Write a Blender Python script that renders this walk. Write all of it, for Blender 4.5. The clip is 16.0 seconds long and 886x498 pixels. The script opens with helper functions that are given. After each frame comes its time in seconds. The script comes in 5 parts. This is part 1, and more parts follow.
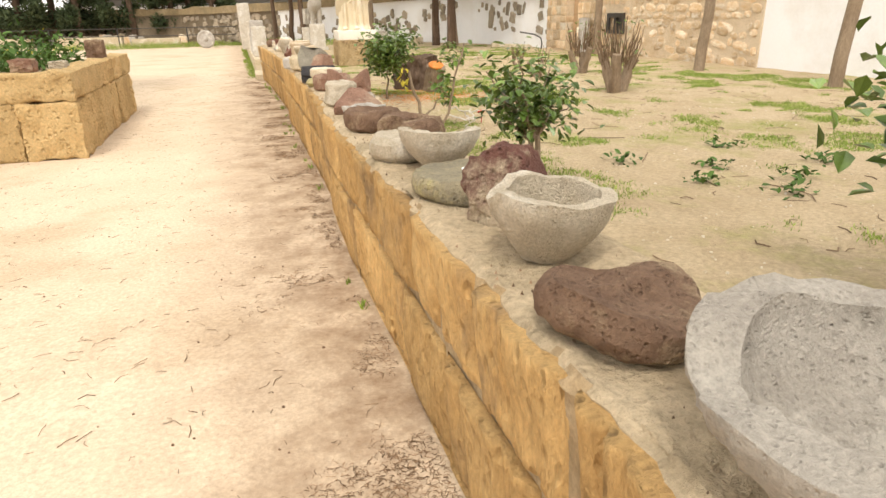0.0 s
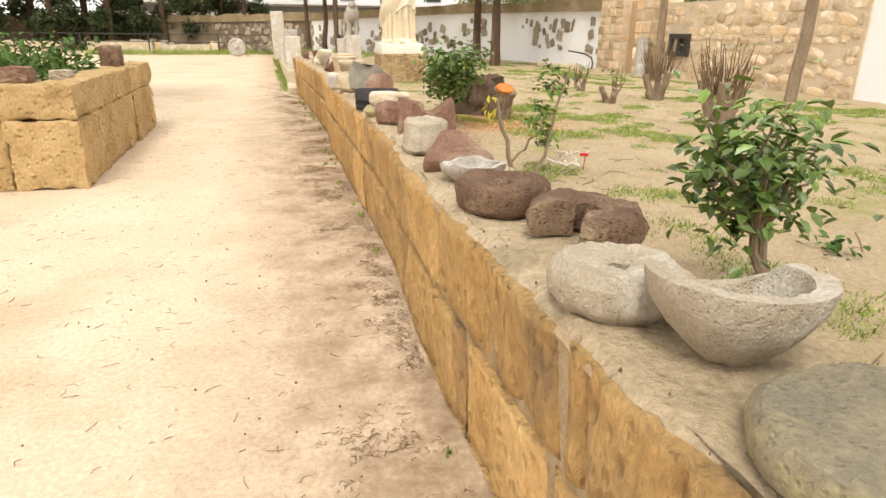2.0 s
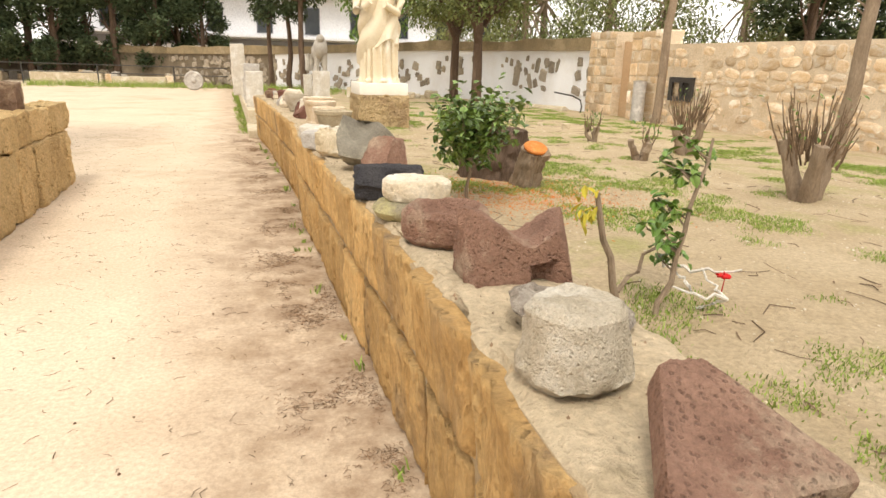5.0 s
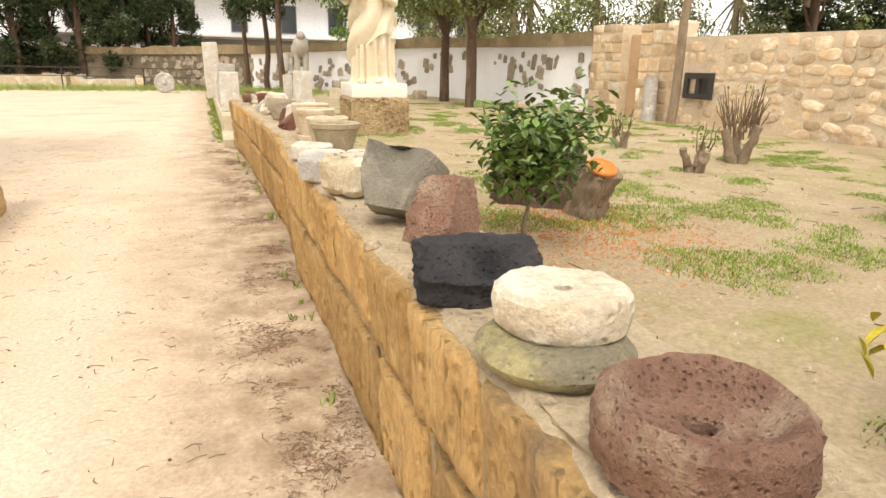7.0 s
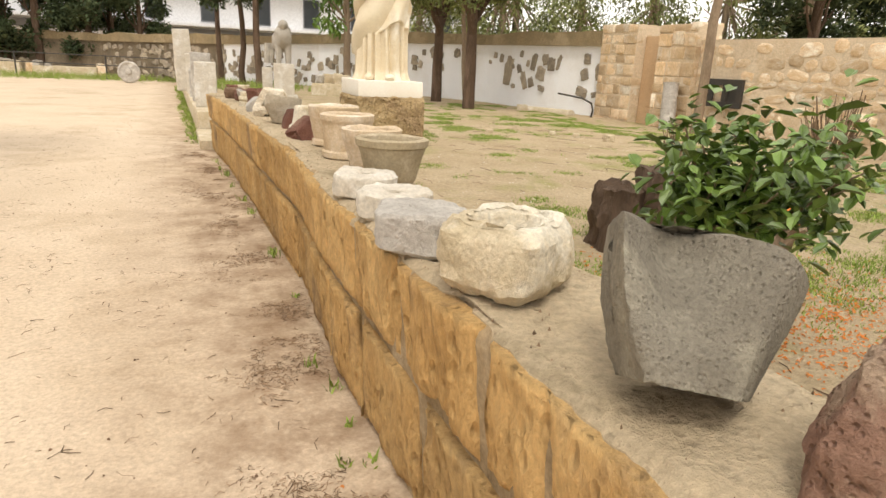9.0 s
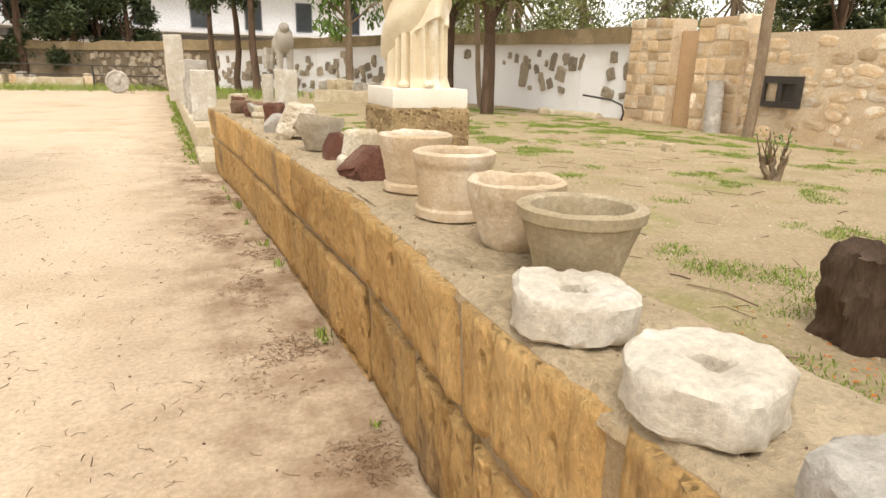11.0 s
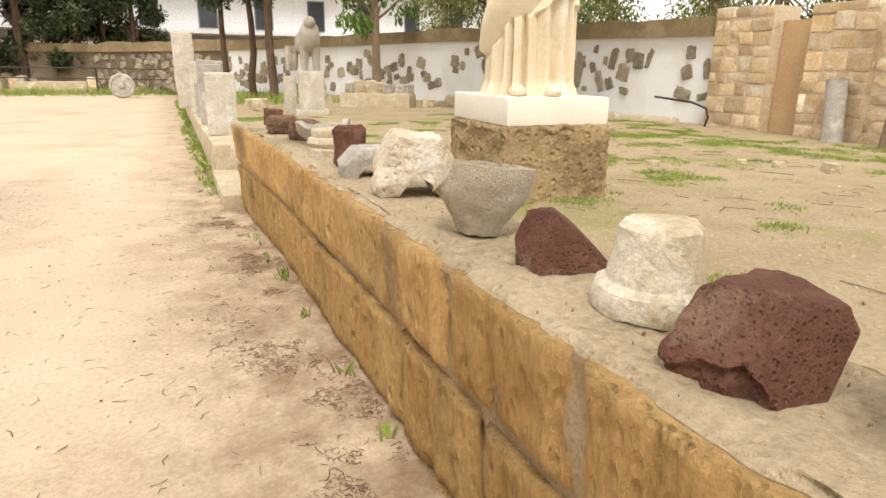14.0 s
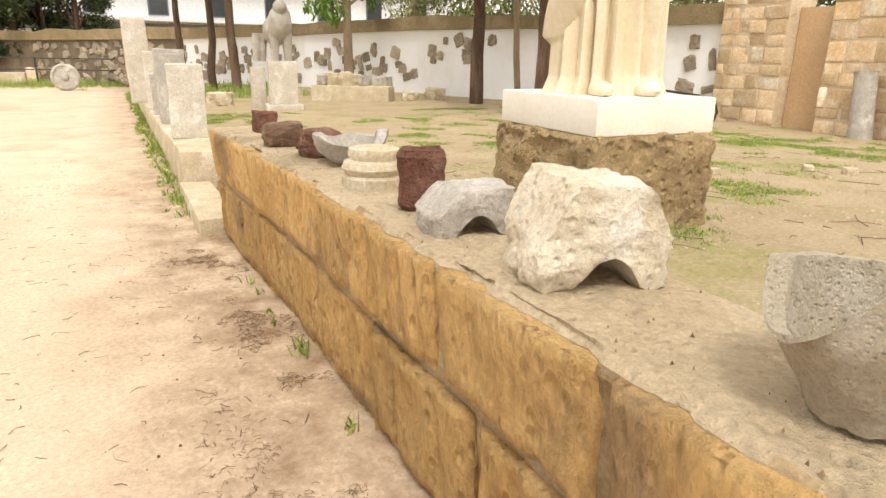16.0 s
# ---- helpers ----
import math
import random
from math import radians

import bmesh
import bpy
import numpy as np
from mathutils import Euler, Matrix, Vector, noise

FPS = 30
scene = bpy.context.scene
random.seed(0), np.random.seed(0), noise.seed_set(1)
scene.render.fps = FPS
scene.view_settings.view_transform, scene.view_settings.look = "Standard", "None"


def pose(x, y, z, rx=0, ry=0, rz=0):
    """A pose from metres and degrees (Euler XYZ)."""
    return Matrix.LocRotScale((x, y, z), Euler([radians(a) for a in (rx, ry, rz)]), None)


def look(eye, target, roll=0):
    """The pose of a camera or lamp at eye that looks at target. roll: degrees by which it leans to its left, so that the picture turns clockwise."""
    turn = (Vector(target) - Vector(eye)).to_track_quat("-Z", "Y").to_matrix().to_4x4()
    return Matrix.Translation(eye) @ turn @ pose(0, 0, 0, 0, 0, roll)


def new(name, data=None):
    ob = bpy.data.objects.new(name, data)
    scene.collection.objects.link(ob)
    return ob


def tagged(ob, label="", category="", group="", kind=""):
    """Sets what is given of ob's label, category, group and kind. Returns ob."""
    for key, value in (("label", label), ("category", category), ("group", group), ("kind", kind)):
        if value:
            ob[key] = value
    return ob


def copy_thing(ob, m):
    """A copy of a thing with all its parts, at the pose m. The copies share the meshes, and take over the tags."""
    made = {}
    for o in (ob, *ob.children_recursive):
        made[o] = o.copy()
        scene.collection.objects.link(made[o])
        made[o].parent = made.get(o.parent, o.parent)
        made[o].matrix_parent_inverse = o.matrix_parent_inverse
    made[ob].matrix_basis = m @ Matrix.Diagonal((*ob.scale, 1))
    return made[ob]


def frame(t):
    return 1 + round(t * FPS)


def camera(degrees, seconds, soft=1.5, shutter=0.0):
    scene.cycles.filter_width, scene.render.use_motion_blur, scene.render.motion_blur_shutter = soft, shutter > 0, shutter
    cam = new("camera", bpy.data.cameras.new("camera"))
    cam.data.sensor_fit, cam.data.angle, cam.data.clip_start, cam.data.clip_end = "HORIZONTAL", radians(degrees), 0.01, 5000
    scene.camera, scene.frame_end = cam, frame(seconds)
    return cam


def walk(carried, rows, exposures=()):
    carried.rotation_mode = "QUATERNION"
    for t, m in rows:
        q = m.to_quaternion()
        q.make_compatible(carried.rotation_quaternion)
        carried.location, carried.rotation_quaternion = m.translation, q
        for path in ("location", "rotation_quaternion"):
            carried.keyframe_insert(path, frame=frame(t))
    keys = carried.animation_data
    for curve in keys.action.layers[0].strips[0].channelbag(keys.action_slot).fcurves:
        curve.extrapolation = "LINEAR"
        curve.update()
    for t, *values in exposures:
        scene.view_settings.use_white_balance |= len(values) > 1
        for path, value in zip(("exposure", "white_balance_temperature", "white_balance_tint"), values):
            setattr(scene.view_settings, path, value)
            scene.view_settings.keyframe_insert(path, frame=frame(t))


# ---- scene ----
cam = camera(70.5, 16.0)
PATH = [
    (0, (0.198, 1.332, 1.373), (0.742, 3.125, 0.673), -1.3),
    (0.5, (0.189, 1.696, 1.372), (0.714, 3.492, 0.668), -0.3),
    (1, (0.135, 2.067, 1.381), (0.699, 3.845, 0.661), -1.0),
    (1.5, (0.137, 2.452, 1.36), (0.625, 4.27, 0.683), -1.4),
    (2, (0.129, 2.812, 1.361), (0.621, 4.635, 0.701), 0.5),
    (2.5, (0.114, 3.181, 1.378), (0.696, 4.99, 0.752), 0.3),
    (3, (0.149, 3.525, 1.377), (0.699, 5.357, 0.795), -0.2),
    (3.5, (0.167, 3.864, 1.399), (0.686, 5.729, 0.894), 1.1),
    (3.7, (0.154, 4.01, 1.375), (0.689, 5.875, 0.888), 0.9),
    (5.8, (0.26, 5.229, 1.391), (0.92, 7.005, 0.751), 1.6),
    (6, (0.266, 5.366, 1.381), (0.928, 7.136, 0.724), 1.1),
    (6.5, (0.306, 5.773, 1.382), (0.915, 7.586, 0.797), 1.0),
    (7, (0.278, 6.173, 1.366), (0.951, 7.971, 0.806), 1.0),
    (7.5, (0.265, 6.546, 1.349), (0.951, 8.325, 0.744), 1.6),
    (8, (0.27, 6.938, 1.358), (0.971, 8.728, 0.808), 2.1),
    (8.5, (0.218, 7.281, 1.352), (0.991, 9.047, 0.82), 2.1),
    (9, (0.179, 7.691, 1.315), (0.946, 9.451, 0.754), 2.8),
    (9.5, (0.172, 8.053, 1.314), (0.833, 9.851, 0.737), 2.3),
    (9.7, (0.152, 8.187, 1.306), (0.836, 9.979, 0.742), 2.3),
    (11.8, (0.12, 9.646, 1.326), (0.915, 11.395, 0.77), 1.3),
    (12, (0.143, 9.786, 1.313), (0.879, 11.569, 0.782), 1.8),
    (12.5, (0.19, 10.18, 1.336), (0.772, 12.029, 0.841), 1.7),
    (13, (0.146, 10.548, 1.313), (0.846, 12.351, 0.805), 1.0),
    (13.5, (0.123, 10.912, 1.306), (0.888, 12.678, 0.759), 0.7),
    (14, (0.138, 11.302, 1.3), (0.899, 13.065, 0.741), 0.9),
    (14.5, (0.088, 11.654, 1.285), (0.976, 13.353, 0.717), 0.8),
    (15, (0.07, 11.962, 1.285), (0.972, 13.636, 0.666), 0.0),
    (15.5, (0.113, 12.269, 1.297), (0.939, 13.992, 0.705), 1.2),
    (16, (0.087, 12.567, 1.293), (0.96, 14.269, 0.708), 1.0),
]
walk(cam, [(t, look(eye, target, roll)) for t, eye, target, roll in PATH], [(0, 0.42), (3.5, 0.42), (8.5, 0.50), (9, 0.22), (9.7, 0.28), (12, 0.34), (13, 0.42), (14.5, 0.34), (15.5, 0.50), (16, 0.50)])

# ---- light ----
world = bpy.data.worlds.new("world")
scene.world = world
world.use_nodes = True
wn = world.node_tree.nodes
wl = world.node_tree.links
sky = wn.new("ShaderNodeTexSky")
sky.sky_type = "NISHITA"
sky.sun_disc = False
sky.sun_elevation, sky.sun_rotation = radians(59), radians(204)
sky.dust_density = 4.0
cloud = wn.new("ShaderNodeMix")
cloud.data_type = "RGBA"
cloud.inputs[0].default_value = 0.82
wl.new(sky.outputs[0], cloud.inputs[6])
cloud.inputs[7].default_value = (13.0, 12.3, 11.5, 1)
wl.new(cloud.outputs[2], wn["Background"].inputs[0])
wn["Background"].inputs[1].default_value = 0.11

sun = new("sun", bpy.data.lights.new("sun", "SUN"))
sun.data.energy, sun.data.angle, sun.data.color = 1.5, radians(14), (1.0, 0.95, 0.86)
sun.matrix_world = look((-2.5, -5.5, 10), (0, 0, 0))


# ---- materials ----
def mat(name, c1, c2, c3=None, scale=6.0, rough=0.9, bump=0.3, grain=60.0, stretch=(1, 1, 1), pores=0.0, pore_scale=40.0, spec=0.2, island=0.0, obj=0.0, dist=0.02, gr=1.0):
    """Stone, earth or paint: two broad tones, a third in blotches, grain, pores and relief."""
    m = bpy.data.materials.new(name)
    m.use_nodes = True
    n, l = m.node_tree.nodes, m.node_tree.links
    b = n["Principled BSDF"]
    b.inputs["Roughness"].default_value = rough
    b.inputs["Specular IOR Level"].default_value = spec
    tc = n.new("ShaderNodeTexCoord")
    mp = n.new("ShaderNodeMapping")
    mp.inputs["Scale"].default_value = stretch
    info = n.new("ShaderNodeObjectInfo")
    shift = n.new("ShaderNodeVectorMath")
    shift.operation = "ADD"
    mul = n.new("ShaderNodeMath")
    mul.operation = "MULTIPLY"
    mul.inputs[1].default_value = 37.0
    l.new(info.outputs["Random"], mul.inputs[0])
    l.new(tc.outputs["Object"], shift.inputs[0])
    l.new(mul.outputs[0], shift.inputs[1])
    l.new(shift.outputs[0], mp.inputs[0])

    def noise_node(s, detail, r=0.6):
        t = n.new("ShaderNodeTexNoise")
        t.inputs["Scale"].default_value, t.inputs["Detail"].default_value, t.inputs["Roughness"].default_value = s, detail, r
        l.new(mp.outputs[0], t.inputs["Vector"])
        return t.outputs["Fac"]

    def ramp(src, a, z):
        r = n.new("ShaderNodeMapRange")
        r.inputs[1].default_value, r.inputs[2].default_value = a, z
        l.new(src, r.inputs[0])
        return r.outputs[0]

    def mix(fac, a, bcol, kind="MIX"):
        x = n.new("ShaderNodeMix")
        x.data_type, x.blend_type = "RGBA", kind
        for i, v in ((0, fac), (6, a), (7, bcol)):
            if isinstance(v, (tuple, float, int)):
                x.inputs[i].default_value = (*v, 1) if isinstance(v, tuple) else v
            else:
                l.new(v, x.inputs[i])
        return x.outputs[2]

    big, fine = noise_node(scale, 6), noise_node(grain, 5, 0.75)
    col = mix(ramp(big, 0.35, 0.65), c1, c2)
    if c3:
        col = mix(ramp(noise_node(scale * 0.45, 8, 0.7), 0.52, 0.64), col, c3)
    g = n.new("ShaderNodeMapRange")
    g.inputs[1].default_value, g.inputs[2].default_value, g.inputs[3].default_value, g.inputs[4].default_value = 0.25, 0.75, 1 - 0.32 * gr, 1 + 0.25 * gr
    l.new(fine, g.inputs[0])
    gc = n.new("ShaderNodeCombineColor")
    for i in range(3):
        l.new(g.outputs[0], gc.inputs[i])
    col = mix(1.0, col, gc.outputs[0], "MULTIPLY")
    for amount, src in ((island, "geo"), (obj, "obj")):
        if amount:
            rnd = n.new("ShaderNodeNewGeometry").outputs["Random Per Island"] if src == "geo" else info.outputs["Random"]
            hs = n.new("ShaderNodeHueSaturation")
            v = n.new("ShaderNodeMapRange")
            v.inputs[3].default_value, v.inputs[4].default_value = 1 - amount, 1 + amount
            l.new(rnd, v.inputs[0])
            l.new(v.outputs[0], hs.inputs["Value"])
            l.new(col, hs.inputs["Color"])
            col = hs.outputs[0]
    height = fine
    add = n.new("ShaderNodeMath")
    add.operation = "ADD"
    l.new(fine, add.inputs[0])
    l.new(noise_node(scale * 3, 6, 0.7), add.inputs[1])
    height = add.outputs[0]
    if pores:
        vo = n.new("ShaderNodeTexVoronoi")
        vo.inputs["Scale"].default_value = pore_scale
        vo.inputs["Randomness"].default_value = 1.0
        l.new(mp.outputs[0], vo.inputs["Vector"])
        p = ramp(vo.outputs["Distance"], 0.05, 0.35)
        md = n.new("ShaderNodeMath")
        md.operation = "MULTIPLY_ADD"
        md.inputs[1].default_value = pores * 2
        l.new(p, md.inputs[0])
        l.new(height, md.inputs[2])
        height = md.outputs[0]
    bp = n.new("ShaderNodeBump")
    bp.inputs["Strength"].default_value, bp.inputs["Distance"].default_value = bump, dist
    l.new(height, bp.inputs["Height"])
    l.new(bp.outputs[0], b.inputs["Normal"])
    l.new(col, b.inputs["Base Color"])
    return m


SAND = mat("sand", (0.60, 0.475, 0.335), (0.66, 0.53, 0.385), (0.52, 0.40, 0.27), scale=1.3, grain=45, bump=0.5, dist=0.012)
def dirt_shade_band(m, dark, x_from, x_to, scale):
    """Trodden dirt, rotted leaves and painted shade, in patches along the long wall's foot."""
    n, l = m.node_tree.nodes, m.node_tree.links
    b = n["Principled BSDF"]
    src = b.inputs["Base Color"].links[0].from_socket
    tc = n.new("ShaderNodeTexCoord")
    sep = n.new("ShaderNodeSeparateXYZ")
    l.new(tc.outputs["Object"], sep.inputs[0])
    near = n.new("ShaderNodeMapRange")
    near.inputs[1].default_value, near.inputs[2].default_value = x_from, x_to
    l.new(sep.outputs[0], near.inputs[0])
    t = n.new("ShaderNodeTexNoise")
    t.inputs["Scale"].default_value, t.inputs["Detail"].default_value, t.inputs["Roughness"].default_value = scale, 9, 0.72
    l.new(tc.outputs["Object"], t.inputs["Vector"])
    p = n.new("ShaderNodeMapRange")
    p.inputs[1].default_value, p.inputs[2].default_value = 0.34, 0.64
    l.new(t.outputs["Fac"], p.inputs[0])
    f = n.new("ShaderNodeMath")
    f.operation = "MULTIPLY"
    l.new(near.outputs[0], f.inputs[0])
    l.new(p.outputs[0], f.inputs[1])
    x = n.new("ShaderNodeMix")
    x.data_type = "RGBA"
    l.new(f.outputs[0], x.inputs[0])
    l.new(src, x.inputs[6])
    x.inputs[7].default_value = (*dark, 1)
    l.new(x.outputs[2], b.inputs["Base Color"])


dirt_shade_band(SAND, (0.24, 0.155, 0.09), -0.45, 0.55, 2.6)
SOIL = mat("garden_soil", (0.52, 0.41, 0.26), (0.445, 0.34, 0.205), (0.36, 0.325, 0.135), scale=1.8, grain=38, bump=0.9, dist=0.03)
TUFF = mat("honey_tuff", (0.64, 0.42, 0.18), (0.52, 0.315, 0.12), (0.33, 0.22, 0.115), scale=3.4, grain=48, bump=1.0, dist=0.022, stretch=(1, 0.6, 0.5), obj=0.15, pores=0.5, pore_scale=24)
PITTED = mat("pitted_sandstone", (0.66, 0.49, 0.27), (0.56, 0.40, 0.21), (0.38, 0.26, 0.14), scale=5, grain=40, bump=1.0, dist=0.04, pores=0.6, pore_scale=16)
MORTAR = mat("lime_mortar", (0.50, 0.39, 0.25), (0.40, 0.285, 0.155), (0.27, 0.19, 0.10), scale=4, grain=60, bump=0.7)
CAPPING = mat("worn_coping", (0.62, 0.50, 0.335), (0.53, 0.415, 0.265), (0.38, 0.30, 0.185), scale=3.6, grain=45, bump=1.0, dist=0.022, pores=0.25, pore_scale=26)
BASALT_RED = mat("red_basalt", (0.27, 0.125, 0.085), (0.18, 0.08, 0.055), (0.36, 0.22, 0.155), scale=9, grain=90, bump=1.0, pores=0.45, pore_scale=80)
BASALT_BROWN = mat("brown_basalt", (0.29, 0.185, 0.12), (0.185, 0.11, 0.07), (0.45, 0.335, 0.21), scale=9, grain=80, bump=1.0, pores=0.45, pore_scale=70)
BASALT_PINK = mat("pink_basalt", (0.385, 0.225, 0.155), (0.28, 0.155, 0.105), (0.50, 0.36, 0.25), scale=8, grain=80, bump=1.0, pores=0.45, pore_scale=75)
BASALT_BLACK = mat("black_basalt", (0.045, 0.042, 0.045), (0.065, 0.06, 0.06), (0.12, 0.105, 0.09), scale=8, grain=80, bump=0.9, pores=0.5, pore_scale=60)
GREY_STONE = mat("grey_trachyte", (0.32, 0.285, 0.22), (0.24, 0.21, 0.16), (0.42, 0.375, 0.28), scale=6, grain=90, bump=0.8, pores=0.3, pore_scale=80)
GRANITE = mat("pale_granite", (0.60, 0.52, 0.395), (0.49, 0.415, 0.30), (0.72, 0.66, 0.55), scale=8, grain=110, bump=0.8, pores=0.3, pore_scale=90)
GREY_DISH = mat("grey_granite", (0.508, 0.464, 0.394), (0.410, 0.367, 0.308), (0.648, 0.605, 0.518), scale=5, grain=100, bump=0.8, pores=0.3, pore_scale=90)
LICHEN = mat("lichened_stone", (0.35, 0.30, 0.195), (0.25, 0.22, 0.155), (0.46, 0.40, 0.20), scale=9, grain=80, bump=0.8, pores=0.35, pore_scale=60)
LIMESTONE = mat("limestone", (0.626, 0.529, 0.373), (0.508, 0.416, 0.270), (0.734, 0.670, 0.540), scale=6, grain=60, bump=0.6, pores=0.15)
MARBLE = mat("weathered_marble", (0.62, 0.57, 0.48), (0.52, 0.46, 0.37), (0.70, 0.67, 0.61), scale=7, grain=50, bump=0.35, rough=0.75)
BLUE_MARBLE = mat("grey_marble", (0.53, 0.49, 0.43), (0.42, 0.38, 0.33), (0.66, 0.62, 0.55), scale=10, grain=60, bump=0.6, rough=0.8)
# Darker limestone: the nearest pot's shaded side is put into its colour.
SHADED_STONE = mat("shaded_stone", (0.42, 0.345, 0.225), (0.33, 0.265, 0.165), (0.50, 0.42, 0.30), scale=4, grain=70, bump=0.4, dist=0.01)
PALE_TUFF = mat("pale_tuff", (0.74, 0.53, 0.26), (0.66, 0.455, 0.21), (0.54, 0.36, 0.16), scale=3, grain=40, bump=1.0, dist=0.035, obj=0.08, pores=0.5, pore_scale=16)
PUMICE = mat("pitted_grey_flake", (0.42, 0.35, 0.28), (0.30, 0.245, 0.19), (0.56, 0.49, 0.40), scale=9, grain=80, bump=1.0, pores=0.5, pore_scale=55)
ROUGH_WHITE = mat("rough_whitish_stone", (0.82, 0.74, 0.60), (0.64, 0.53, 0.37), (0.86, 0.82, 0.74), scale=7, grain=50, bump=0.8, dist=0.02, pores=0.35, pore_scale=30)
RED_CREAM = mat("red_basalt_with_lime", (0.22, 0.105, 0.08), (0.15, 0.07, 0.055), (0.60, 0.49, 0.34), scale=7, grain=80, bump=1.0, pores=0.5, pore_scale=45)
OAK_LEAF = mat("dark_leaf", (0.13, 0.16, 0.055), (0.20, 0.22, 0.08), None, scale=1, grain=20, bump=0.1, island=0.5)
TERRA = mat("cream_stone", (0.60, 0.475, 0.33), (0.51, 0.39, 0.25), (0.72, 0.63, 0.50), scale=3.5, grain=70, bump=0.4, dist=0.01, gr=0.7)
STATUE = mat("cream_marble", (0.75, 0.655, 0.48), (0.68, 0.575, 0.40), (0.80, 0.74, 0.61), scale=3.5, grain=40, bump=0.15, rough=0.7, gr=0.3)
PLINTH = mat("white_marble", (0.86, 0.81, 0.71), (0.80, 0.73, 0.61), None, scale=3, grain=40, bump=0.15, rough=0.7, gr=0.25)
DARK_RUBBLE = mat("dark_rubble", (0.21, 0.165, 0.11), (0.15, 0.12, 0.08), (0.28, 0.22, 0.15), scale=2, grain=20, bump=0.8)
WHITEWASH = mat("whitewash", (0.90, 0.90, 0.90), (0.87, 0.87, 0.865), (0.82, 0.80, 0.77), scale=0.8, grain=25, bump=0.1, gr=0.12)
RUBBLE = mat("rubble_stone", (0.72, 0.57, 0.39), (0.60, 0.42, 0.235), (0.80, 0.72, 0.58), scale=2.2, grain=30, bump=0.6, obj=0.26)
RUBBLE_MORTAR = mat("earth_mortar", (0.70, 0.58, 0.42), (0.63, 0.50, 0.34), (0.57, 0.43, 0.27), scale=2.5, grain=40, bump=0.6)
FRAGMENT = mat("dark_fragment", (0.30, 0.25, 0.19), (0.38, 0.32, 0.24), (0.48, 0.40, 0.28), scale=5, grain=50, bump=0.6, obj=0.35)
COPING = mat("mossy_coping", (0.30, 0.225, 0.125), (0.22, 0.17, 0.095), (0.36, 0.28, 0.17), scale=2, grain=30, bump=0.7)
BARK = mat("bark", (0.13, 0.085, 0.055), (0.09, 0.06, 0.04), (0.19, 0.13, 0.09), scale=7, grain=50, bump=1.0, stretch=(1, 1, 0.2))
PALE_BARK = mat("pale_bark", (0.33, 0.25, 0.17), (0.24, 0.175, 0.115), None, scale=7, grain=50, bump=0.8, stretch=(1, 1, 0.3))
CUT_WOOD = mat("cut_wood", (0.62, 0.22, 0.05), (0.52, 0.17, 0.04), (0.66, 0.33, 0.12), scale=8, grain=60, bump=0.3)
TWIG = mat("twig", (0.22, 0.15, 0.09), (0.15, 0.10, 0.06), None, scale=9, grain=60, bump=0.4, island=0.4)
LITTER = mat("leaf_litter", (0.31, 0.205, 0.125), (0.21, 0.135, 0.08), None, scale=9, grain=60, bump=0.4, island=0.5)
WHITE_TWIG = mat("white_twig", (0.72, 0.68, 0.60), (0.6, 0.55, 0.47), None, scale=9, bump=0.3)
GRASS = mat("grass", (0.21, 0.30, 0.05), (0.29, 0.35, 0.08), None, scale=3, grain=30, bump=0.1, island=0.4, rough=0.6)
WEED = mat("weed", (0.06, 0.12, 0.025), (0.09, 0.15, 0.03), None, scale=3, grain=30, bump=0.1, island=0.3, rough=0.6)
CAMELLIA = mat("camellia_leaf", (0.085, 0.145, 0.025), (0.15, 0.22, 0.04), None, scale=5, grain=30, bump=0.1, island=0.45, rough=0.32, spec=0.5)
HIBISCUS = mat("hibiscus_leaf", (0.10, 0.19, 0.03), (0.15, 0.23, 0.035), None, scale=5, grain=30, bump=0.1, island=0.35, rough=0.4, spec=0.4)
YELLOW = mat("yellow_leaf", (0.50, 0.40, 0.04), (0.42, 0.36, 0.05), None, scale=5, bump=0.1)
RED = mat("red_petal", (0.55, 0.012, 0.01), (0.45, 0.01, 0.01), None, scale=5, bump=0.1, rough=0.5)
CYPRESS = mat("cypress_foliage", (0.06, 0.085, 0.042), (0.095, 0.12, 0.055), None, scale=1.5, grain=20, bump=0.1, island=0.5)
EUCALYPT = mat("eucalypt_foliage", (0.30, 0.32, 0.13), (0.19, 0.22, 0.085), None, scale=1, grain=20, bump=0.1, island=0.5)
IRON = mat("dark_iron", (0.035, 0.033, 0.03), (0.055, 0.045, 0.035), None, scale=8, bump=0.2, rough=0.6, spec=0.5)
FACADE = mat("white_facade", (0.78, 0.78, 0.79), (0.74, 0.74, 0.75), None, scale=0.4, grain=10, bump=0.05)
DARK_GLASS = mat("dark_glass", (0.04, 0.045, 0.05), (0.06, 0.065, 0.07), None, scale=1, bump=0.0, rough=0.15, spec=0.5)
GREY_BAND = mat("grey_band", (0.18, 0.18, 0.19), (0.22, 0.22, 0.23), None, scale=1, bump=0.05)
DOOR_PAINT = mat("peach_board", (0.58, 0.40, 0.24), (0.52, 0.35, 0.20), None, scale=2, bump=0.15)


# ---- building helpers ----
def obj(name, bm, material, smooth=True, parent=None):
    me = bpy.data.meshes.new(name)
    bm.to_mesh(me)
    bm.free()
    me.materials.append(material)
    if smooth:
        me.polygons.foreach_set("use_smooth", [True] * len(me.polygons))
        me.set_sharp_from_angle(angle=radians(38))
    ob = new(name, me)
    if parent:
        ob.parent = parent
    return ob


def part(name, bm, material, parent, label="", smooth=True):
    ob = obj(name, bm, material, smooth, parent)
    return tagged(ob, label) if label else ob


